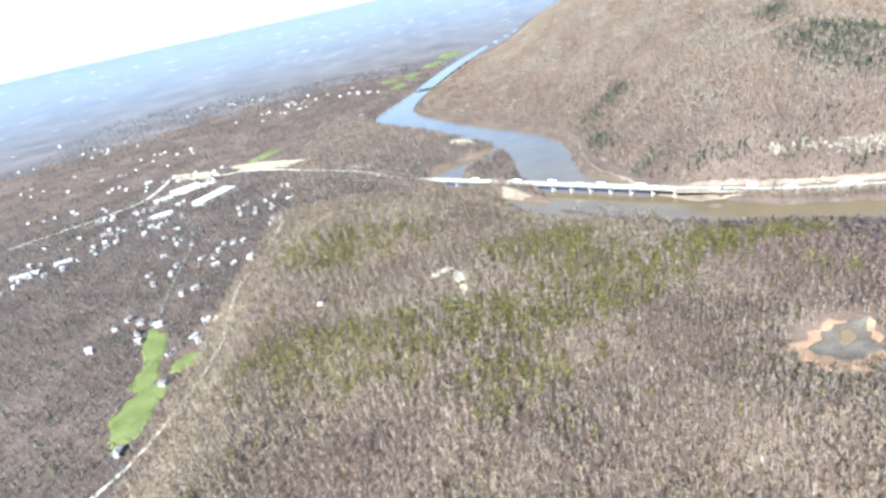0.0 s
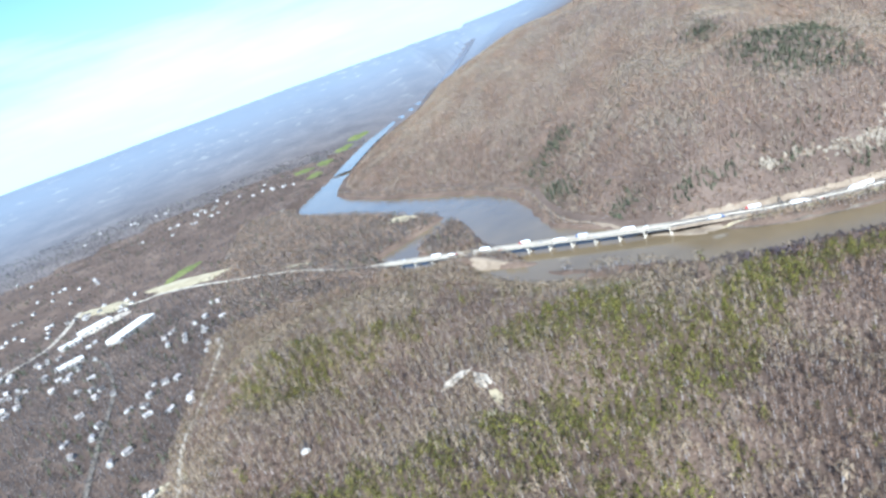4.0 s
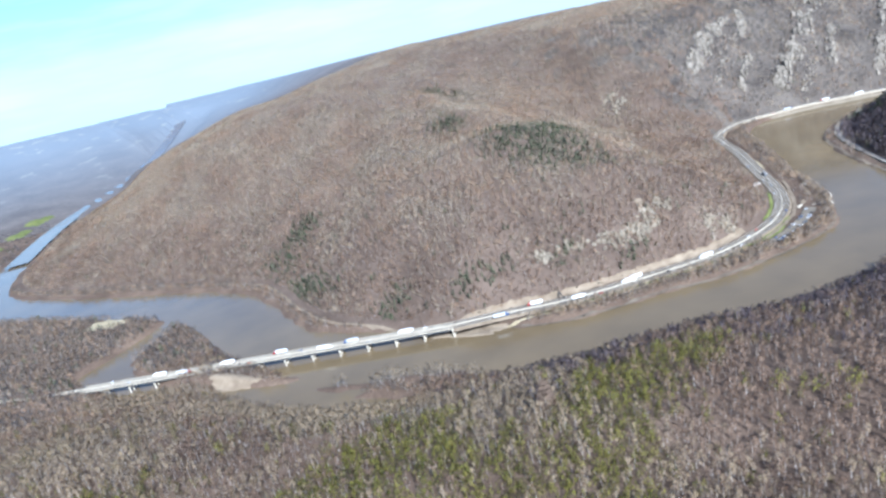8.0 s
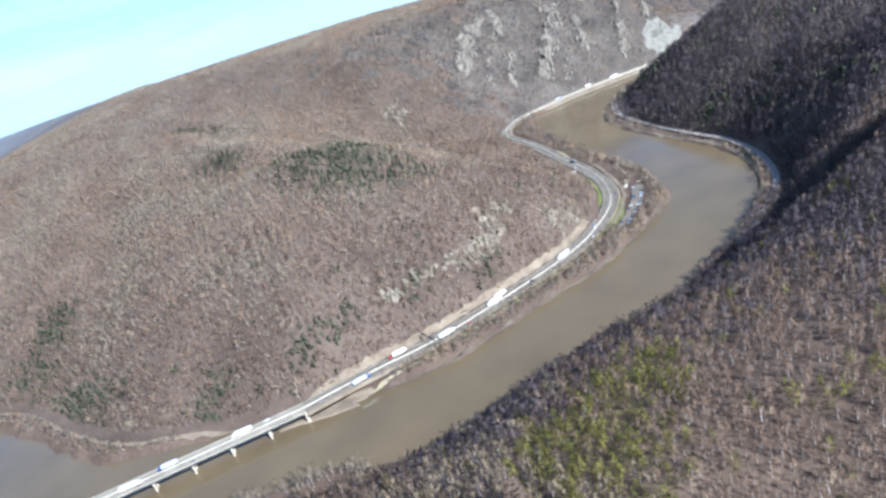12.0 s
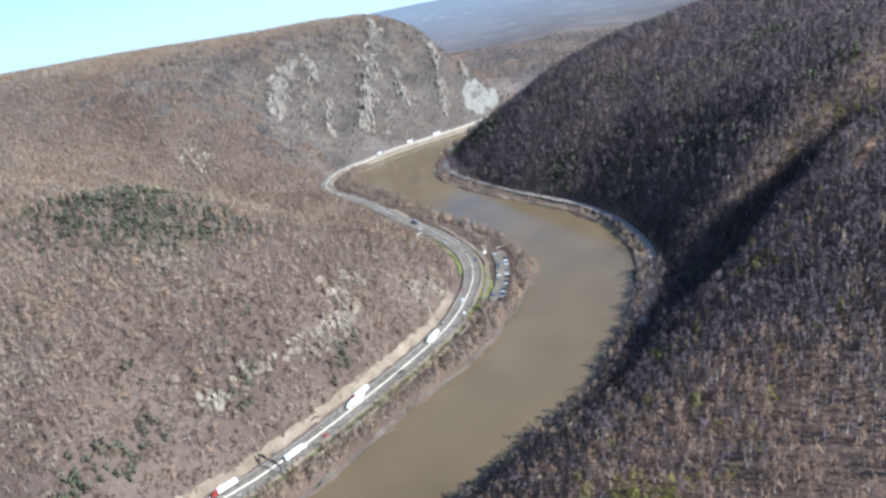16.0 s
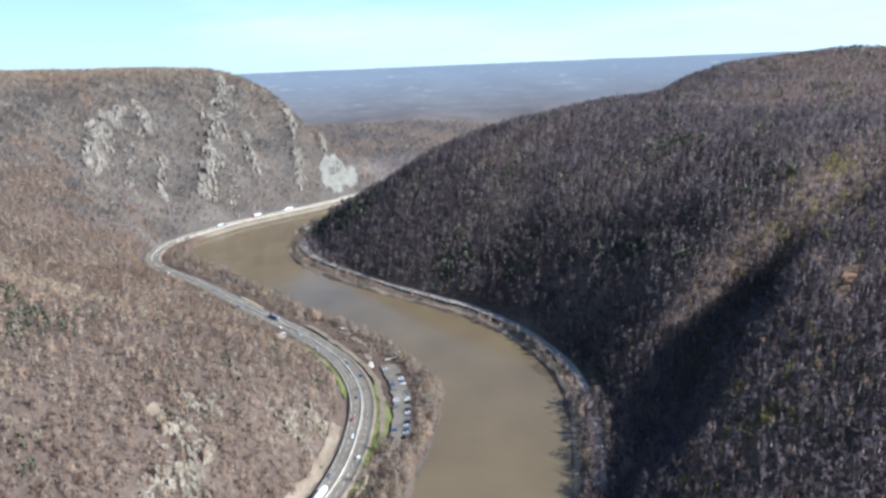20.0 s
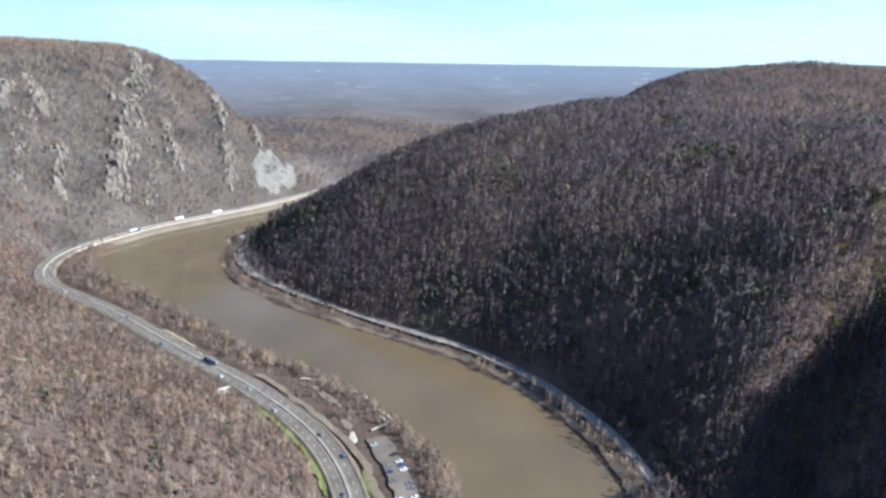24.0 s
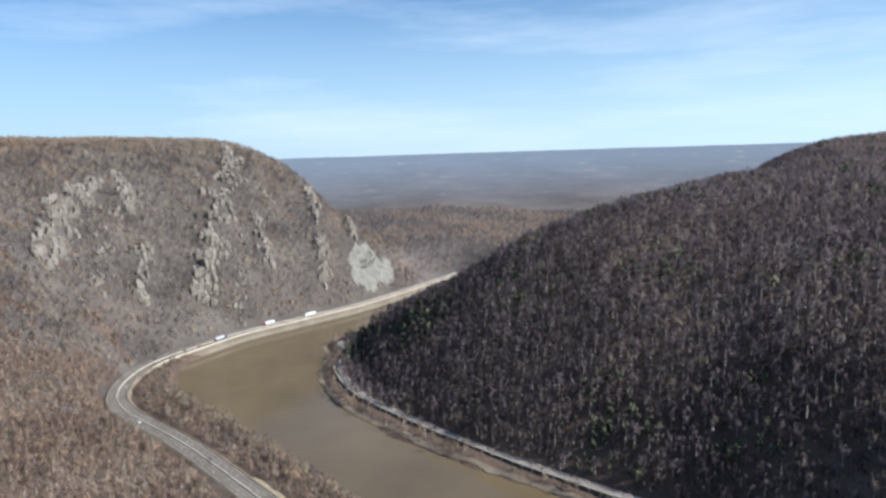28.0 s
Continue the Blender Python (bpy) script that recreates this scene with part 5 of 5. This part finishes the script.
PAINTS = {"white": paint("car_white", (0.75, 0.75, 0.74)), "silver": paint("car_silver", (0.48, 0.49, 0.5)), "black": paint("car_black", (0.03, 0.03, 0.035)),
          "red": paint("car_red", (0.32, 0.04, 0.03)), "blue": paint("car_blue", (0.05, 0.09, 0.2)), "grey": paint("car_grey", (0.2, 0.2, 0.21))}


def make_car(color):
    car = tagged(new("car"), color + " car with dark windows on the asphalt", "car", "cars on road and car park")
    part("body", loft("body", [(-2.2, 0.8, 0.35, 0.85), (-2.05, 0.88, 0.3, 0.98), (0.9, 0.9, 0.28, 0.95), (2.0, 0.84, 0.3, 0.8), (2.25, 0.7, 0.35, 0.65)], 0.05), car, PAINTS[color])
    part("cabin_glass", loft("cabin_glass", [(-1.95, 0.7, 0.94, 1.0), (-1.4, 0.68, 0.94, 1.42), (0.15, 0.68, 0.94, 1.44), (0.95, 0.74, 0.9, 0.97)], 0.04), car, M["glass"], "dark tinted glass")
    part("roof", loft("roof", [(-1.4, 0.64, 1.4, 1.47), (0.1, 0.64, 1.42, 1.49)], 0.02), car, PAINTS[color])
    for x in (-1.4, 1.4):
        for y in (-0.82, 0.82):
            part("wheel", cyl("wheel", 0.33, 0.22, x, y, 0.33), car, M["rubber"])
    return car


def make_truck(trailer, cab):
    t = tagged(new("truck"), "articulated lorry with a " + trailer + " box trailer on the highway", "truck", "lorries on the highway")
    part("trailer", box_mesh("trailer", -9.5, 3.6, -1.27, 1.27, 1.15, 4.0, 0.06), t, PAINTS[trailer], trailer + " box trailer")
    part("chassis", box_mesh("chassis", -9.3, 7.0, -0.5, 0.5, 0.75, 1.12), t, M["steel"])
    c = part("cab", loft("cab", [(4.2, 1.2, 0.8, 3.5), (5.6, 1.2, 0.8, 3.5), (6.1, 1.18, 0.8, 2.3), (7.4, 1.0, 0.7, 1.9)], 0.06), t, PAINTS[cab], cab + " tractor cab")
    part("windscreen", loft("windscreen", [(5.66, 1.05, 2.35, 3.2), (6.04, 1.05, 2.35, 2.5)], 0.02), c, M["glass"])
    for x in (-8.6, -7.3, 3.9, 5.1, 6.7):
        for y in (-1.05, 1.05):
            part("wheel", cyl("wheel", 0.5, 0.32, x, y, 0.5), t, M["rubber"])
    return t


def on_road(x, y, lane, kind, first):
    d = np.hypot(east_line[:, 0] - x, east_line[:, 1] - y)
    k = int(np.clip(np.argmin(d), 1, len(east_line) - 2))
    t = east_line[k + 1] - east_line[k - 1]
    n = side_of(east_line)[k]
    p = np.array((x, y), float)
    p = p - n * float(np.dot(p - east_line[k], n)) + n * lane
    back = 180 if lane > 0 else 0
    m = pose(p[0], p[1], float(np.interp(k, np.arange(len(east_z)), east_z)) + 0.02, 0, 0, math.degrees(math.atan2(t[1], t[0])) + back)
    if first.get("used"):
        return copy_thing(first["ob"], m)
    first["used"] = True
    first["ob"].matrix_basis = m
    return first["ob"]


cars = {c: {"ob": make_car(c)} for c in PAINTS}
trucks = {c: {"ob": make_truck(*c)} for c in (("white", "red"), ("white", "white"), ("silver", "blue"), ("grey", "black"))}
tk = list(trucks.values())
ck = list(cars.values())
for x, y, lane, kind in ((429, 789, 2.6, 1), (436, 783, 6.2, 0), (375, 808, -2.6, 1), (335, 836, 6.2, 0), (516, 750, 2.6, 1), (300, 850, -6.2, 2), (798, 873, -2.6, 3), (1290, 1022, 6.2, 0), (1340, 985, 2.6, 1), (1230, 1065, -2.6, 2)):
    on_road(x, y, lane, "truck", tk[kind])
for n, (x, y, lane) in enumerate(((777, 855, 6), (727, 808, 6), (695, 778, -2.6), (607, 753, 6), (670, 768, -6), (640, 748, 2.6), (560, 742, -6), (764, 823, 2.6), (470, 768, -2.6), (395, 800, -6), (850, 905, 6),
                                  (905, 960, -2.6), (980, 1040, 2.6), (1060, 1098, -6), (1150, 1100, 6), (1200, 1080, -2.6), (1370, 955, 6), (540, 745, 6), (585, 741, 2.6))):
    on_road(x, y, lane, "car", ck[n % 6])


def put(first, m):
    return copy_thing(first["ob"], m)


bridge_turn = math.degrees(math.atan2(be[1] - bw[1], be[0] - bw[0]))
for n, (s, lane, kind) in enumerate(((0.22, 2.8, 1), (0.30, -2.8, 0), (0.41, 2.8, 1), (0.55, 6.4, 0), (0.68, -2.8, 1), (0.74, 2.8, 2), (0.88, 2.8, 1))):
    p = bw + (be - bw) * s
    q = (-(be - bw)[1] / LEN, (be - bw)[0] / LEN)
    put(tk[kind], pose(p[0] + q[0] * lane, p[1] + q[1] * lane, DECK + 0.06, 0, 0, bridge_turn + (180 if lane > 0 else 0)))
for n, (s, lane) in enumerate(((0.08, 6.4), (0.14, -2.8), (0.36, 6.4), (0.48, -6.4), (0.61, 2.8), (0.79, -6.4), (0.93, 6.4))):
    p = bw + (be - bw) * s
    q = (-(be - bw)[1] / LEN, (be - bw)[0] / LEN)
    put(ck[n % 6], pose(p[0] + q[0] * lane, p[1] + q[1] * lane, DECK + 0.06, 0, 0, bridge_turn + (180 if lane > 0 else 0)))
rs = np.random.RandomState(77)
lot_line = smooth_line(LOT, 4.2)
lot_side = side_of(lot_line)
for n in range(len(lot_line)):
    for off in (-4.6, 3.8):
        if rs.uniform(0, 1) < 0.5:
            continue
        x, y = lot_line[n] + lot_side[n] * off
        put(ck[(0, 1, 5, 0, 2, 1, 4)[int(rs.randint(0, 7))]], pose(x, y, float(land(x, y)) + 1.25, 0, 0, math.degrees(math.atan2(lot_side[n][1], lot_side[n][0])) + rs.uniform(-5, 5)))


# ---- buildings ----
def gable(name, l, w, h, rise, over=0.4):
    bm = bmesh.new()
    pts = [(-l / 2 - over, -w / 2 - over, h - 0.2), (-l / 2 - over, 0, h + rise), (-l / 2 - over, w / 2 + over, h - 0.2)]
    a = [bm.verts.new(p) for p in pts] + [bm.verts.new((p[0], p[1] * 0.98, p[2] - 0.25)) for p in pts]
    b = [bm.verts.new((-p.co[0], p.co[1], p.co[2])) for p in a]
    for f in ((0, 1), (1, 2)):
        bm.faces.new((a[f[0]], a[f[1]], b[f[1]], b[f[0]]))
        bm.faces.new((a[f[0] + 3], b[f[0] + 3], b[f[1] + 3], a[f[1] + 3]))
        for e in (a, b):
            bm.faces.new((e[f[0]], e[f[0] + 3], e[f[1] + 3], e[f[1]]))
    for k in (0, 2):
        bm.faces.new((a[k], b[k], b[k + 3], a[k + 3]))
    bmesh.ops.recalc_face_normals(bm, faces=bm.faces[:])
    return bm_mesh(name, bm)


def walls(name, l, w, h, rise):
    bm = bmesh.new()
    v = [[bm.verts.new((x, y, z)) for y, z in ((-w / 2, -1.5), (w / 2, -1.5), (w / 2, h), (0, h + rise - 0.3), (-w / 2, h))] for x in (-l / 2, l / 2)]
    bm.faces.new(v[0][::-1])
    bm.faces.new(v[1])
    for k in range(5):
        bm.faces.new((v[0][k], v[0][(k + 1) % 5], v[1][(k + 1) % 5], v[1][k]))
    bmesh.ops.recalc_face_normals(bm, faces=bm.faces[:])
    return bm_mesh(name, bm)


def make_house(l, w, h, rise, words):
    ho = tagged(new("house"), words, "house", "houses of the valley town")
    part("wall", walls("wall", l, w, h, rise), ho, M["siding"])
    r = part("roof", gable("roof", l, w, h, rise), ho, M["shingle"])
    part("chimney", box_mesh("chimney", l * 0.2, l * 0.2 + 0.8, 0.3, 1.1, h + rise - 1.2, h + rise + 0.9), r, M["clay"])
    for x in (-l * 0.28, 0.12 * l, l * 0.34):
        for y in (-w / 2 - 0.04, w / 2 - 0.04):
            win = part("window", box_mesh("window", x - 0.55, x + 0.55, y, y + 0.08, h * 0.4, h * 0.4 + 1.3), ho, M["glass"])
            part("sill", box_mesh("sill", x - 0.65, x + 0.65, y - 0.04, y + 0.12, h * 0.4 - 0.12, h * 0.4 - 0.02), win, M["paint"])
    part("door", box_mesh("door", -0.08 * l - 0.5, -0.08 * l + 0.5, -w / 2 - 0.05, -w / 2 + 0.03, 0, 2.1), ho, M["bark"])
    return ho


models = [make_house(9.5, 7, 4.2, 2.6, "white two-storey house with a grey shingle gable roof"), make_house(11, 7, 2.8, 2.0, "long low pale house with a light roof"),
          make_house(8, 6.5, 4.8, 2.8, "tall narrow pale house with a steep roof")]
spots = [(-810, 1058), (-748, 1078), (-738, 1098), (-671, 1235), (-623, 1178), (-600, 1250), (-527, 1045), (-506, 922), (-481, 975), (-415, 1184), (-372, 1097), (-370, 944), (-396, 1240), (-360, 1290),
         (-492, 760), (-448, 729), (-374, 687), (-457, 843), (-420, 1010), (-560, 1120), (-690, 1130), (-400, 1140), (-430, 1230), (-780, 1020)]
rs = np.random.RandomState(5)
count = 0
taken = []
for cx, cy in spots:
    for k in range(4):
        x, y = cx + rs.normal(0, 26), cy + rs.normal(0, 26)
        if min([np.hypot(x - a, y - b) for a, b in taken] + [99]) < 15 or abs(x + 340) < 9 or x > -345:
            continue
        taken.append((x, y))
        m = pose(x, y, float(land(x, y)) + 0.2, 0, 0, rs.choice((20, 65, 110, 155)) + rs.uniform(-12, 12))
        ob = models[count % 3]
        if count < 3:
            ob.matrix_basis = m
        else:
            copy_thing(ob, m)
        count += 1
for x, y in ((-361, 588), (-334, 652), (-438, 700), (-360, 480), (-185, 611), (-1440, 2154), (-624, 2386), (-570, 2431), (-600, 2400), (-1480, 2130), (-1715, 2480), (-1540, 2500), (-1560, 2530), (-311, 1963)):
    copy_thing(models[count % 3], pose(x, y, float(land(x, y)) + 0.2, 0, 0, rs.uniform(0, 180)))
    count += 1


far_model = tagged(new("house"), "small white house far off in the valley", "house", "houses of the valley town")
part("wall", walls("wall", 8.5, 6.5, 3.6, 2.2), far_model, M["siding"])
part("roof", gable("roof", 8.5, 6.5, 3.6, 2.2), far_model, M["shingle"])
first = True
for cx, cy, n, spread in ((-780, 1050, 12, 40), (-886, 1421, 8, 70), (-852, 1615, 10, 80), (-736, 1203, 12, 50), (-933, 2700, 8, 120), (-535, 2451, 10, 90), (-883, 1919, 10, 90), (-682, 1596, 12, 70), (-355, 2350, 8, 40),
                          (-661, 2272, 10, 90), (-1113, 1792, 10, 110), (-710, 1355, 10, 50), (-1300, 2250, 10, 140), (-820, 1320, 8, 60)):
    for k in range(n):
        x, y = cx + rs.normal(0, spread), cy + rs.normal(0, spread * 0.5)
        if float(river_gap(np.array([x]), np.array([y]))[0][0]) < 25:
            continue
        m = pose(x, y, float(land(x, y)) + 0.2, 0, 0, rs.uniform(0, 180))
        if first:
            far_model.matrix_basis, first = m, False
        else:
            copy_thing(far_model, m)


def hall(x, y, l, w, h, turn, words):
    b = tagged(new("warehouse"), words, "warehouse", "large flat buildings")
    part("wall", box_mesh("wall", -l / 2, l / 2, -w / 2, w / 2, -2, h), b, M["siding"])
    r = part("roof", box_mesh("roof", -l / 2 - 0.3, l / 2 + 0.3, -w / 2 - 0.3, w / 2 + 0.3, h + 0.004, h + 0.5), b, M["paint"], "flat white membrane roof")
    for k in range(4):
        part("roof_vent", box_mesh("roof_vent", -l * 0.4 + k * l * 0.25, -l * 0.4 + k * l * 0.25 + 2.2, -1, 1.4, h + 0.5, h + 1.7), r, M["steel"])
    for k in range(5):
        part("loading_door", box_mesh("loading_door", -l * 0.4 + k * l * 0.18, -l * 0.4 + k * l * 0.18 + 3.4, -w / 2 - 0.08, -w / 2 + 0.02, 0, 3.6), b, M["steel"])
    b.matrix_basis = pose(x, y, float(land(x, y)), 0, 0, turn)


hall(-554, 1338, 92, 34, 8, 62, "large white flat-roofed warehouse beside the highway")
hall(-665, 1465, 64, 26, 6, 38, "pale flat-roofed shopping hall on a gravel yard")
hall(-640, 1268, 42, 22, 6, 30, "grey flat-roofed workshop in the town")
hall(-800, 1052, 46, 14, 5, 15, "long pale flat-roofed store in the town")
hall(-748, 1085, 30, 12, 5, 20, "long pale flat-roofed store in the town")
hall(-690, 1400, 40, 20, 6, 35, "pale flat-roofed store in the town")

# sign, sign gantry
sign = tagged(new("road_sign"), "large white highway sign on two steel posts", "sign")
part("panel", box_mesh("panel", -4.2, 4.2, -0.1, 0.1, 2.4, 7.0, 0.03), sign, M["paint"], "white sign panel")
for x in (-3, 3):
    part("post", box_mesh("post", x - 0.15, x + 0.15, 0.1, 0.4, -1, 6.6), sign, M["steel"])
sign.matrix_basis = pose(757, 838, 6.3, 0, 0, 125)
gantry = tagged(new("sign_gantry"), "steel gantry across the highway with two dark panels", "sign gantry")
for y in (-12.0, 12.0):
    part("post", box_mesh("post", -0.3, 0.3, y - 0.3, y + 0.3, -2.5, 7.5), gantry, M["steel"])
for z in (6.4, 7.5):
    part("beam", box_mesh("beam", -0.2, 0.2, -12, 12, z - 0.15, z + 0.15), gantry, M["steel"])
for k in range(12):
    a = box_mesh("brace", -0.08, 0.08, -12 + 2 * k, -12 + 2 * k + 0.16, 6.5, 7.4)
    part("brace", a, gantry, M["steel"])
for y in (-6, 6):
    part("panel", box_mesh("panel", 0.25, 0.4, y - 3, y + 3, 5.6, 8.4), gantry, M["glass"], "dark sign panel seen from behind")
gantry.matrix_basis = pose(357, 814, 8.0, 0, 0, -25)


# ---- single trees by the water and the car park ----
def make_tree(seed, tall, mat, words):
    rs = np.random.RandomState(seed)
    t = tagged(new("tree"), words, "tree", "single trees by the river")
    bm = bmesh.new()
    bmesh.ops.create_cone(bm, cap_ends=False, segments=6, radius1=0.28, radius2=0.08, depth=tall * 0.7, matrix=Matrix.Translation((0, 0, tall * 0.35 - 0.4)))
    part("trunk", bm_mesh("trunk", bm), t, M["bark"])
    V, F = [], []
    for k in range(9):
        h = tall * rs.uniform(0.25, 0.65)
        az, rise = k * 2.4 + rs.uniform(-0.4, 0.4), rs.uniform(0.5, 1.1)
        length = tall * rs.uniform(0.3, 0.45)
        d = np.array([math.cos(az) * math.cos(rise), math.sin(az) * math.cos(rise), math.sin(rise)])
        p0, p1 = np.array([0, 0, h]), np.array([0, 0, h]) + d * length
        sd = np.cross(d, (0.3, 0.2, 1.0))
        sd /= np.linalg.norm(sd)
        up = np.cross(sd, d)
        i0 = len(V)
        V += [p0 + sd * 0.1, p0 - sd * 0.06 + up * 0.09, p0 - sd * 0.06 - up * 0.09, p1]
        F += [(i0, i0 + 1, i0 + 3), (i0 + 1, i0 + 2, i0 + 3), (i0 + 2, i0, i0 + 3)]
        for q in range(10):
            f = rs.uniform(0.25, 1)
            b = p0 + (p1 - p0) * f
            dd = d + rs.uniform(-0.9, 0.9, 3) + (0, 0, 0.3)
            dd /= np.linalg.norm(dd)
            s2 = np.cross(dd, rs.uniform(-1, 1, 3))
            s2 = s2 / np.linalg.norm(s2) * 0.085
            L = tall * rs.uniform(0.09, 0.18)
            i0 = len(V)
            V += [b + s2, b - s2, b + dd * L]
            F += [(i0, i0 + 1, i0 + 2)]
    part("crown", mesh_np("crown", np.array(V), np.array(F), [M[mat]]), t, label="bare twigs")
    return t


kinds = [make_tree(401, 12, "twig_grey", "bare grey riverside tree with spreading limbs"), make_tree(402, 10, "twig_brown", "bare brown riverside tree with fine twigs"), make_tree(403, 14, "twig_grey", "tall bare grey tree with upright limbs")]
rs = np.random.RandomState(9)
n = 0
for p in SMOOTH_RIVER:
    if not (230 < p[0] < 1300 and p[1] < 1100):
        continue
    for side_sign in (-1, 1, -1, 1):
        i = SMOOTH_RIVER.index(p)
        q = SMOOTH_RIVER[min(i + 1, len(SMOOTH_RIVER) - 1)]
        t = np.array([q[0] - p[0], q[1] - p[1]])
        t = t / (np.linalg.norm(t) + 1e-6)
        off = (p[2] + rs.uniform(5, 15)) * side_sign
        x, y = p[0] - t[1] * off + rs.uniform(-16, 16), p[1] + t[0] * off + rs.uniform(-16, 16)
        z = float(land(x, y))
        if z < 1.2 or along(np.array([x]), np.array([y]), ROAD)[0][0] < 15 or along(np.array([x]), np.array([y]), [tuple(v) for v in rail_line[::3]])[0][0] < 5:
            continue
        m = pose(x, y, z, 0, 0, rs.uniform(0, 360)) @ Matrix.Scale(rs.uniform(0.65, 1.1), 4)
        if n < 3:
            kinds[n].matrix_basis = m
        else:
            made = copy_thing(kinds[n % 3], m)
            made.matrix_basis = m
        n += 1
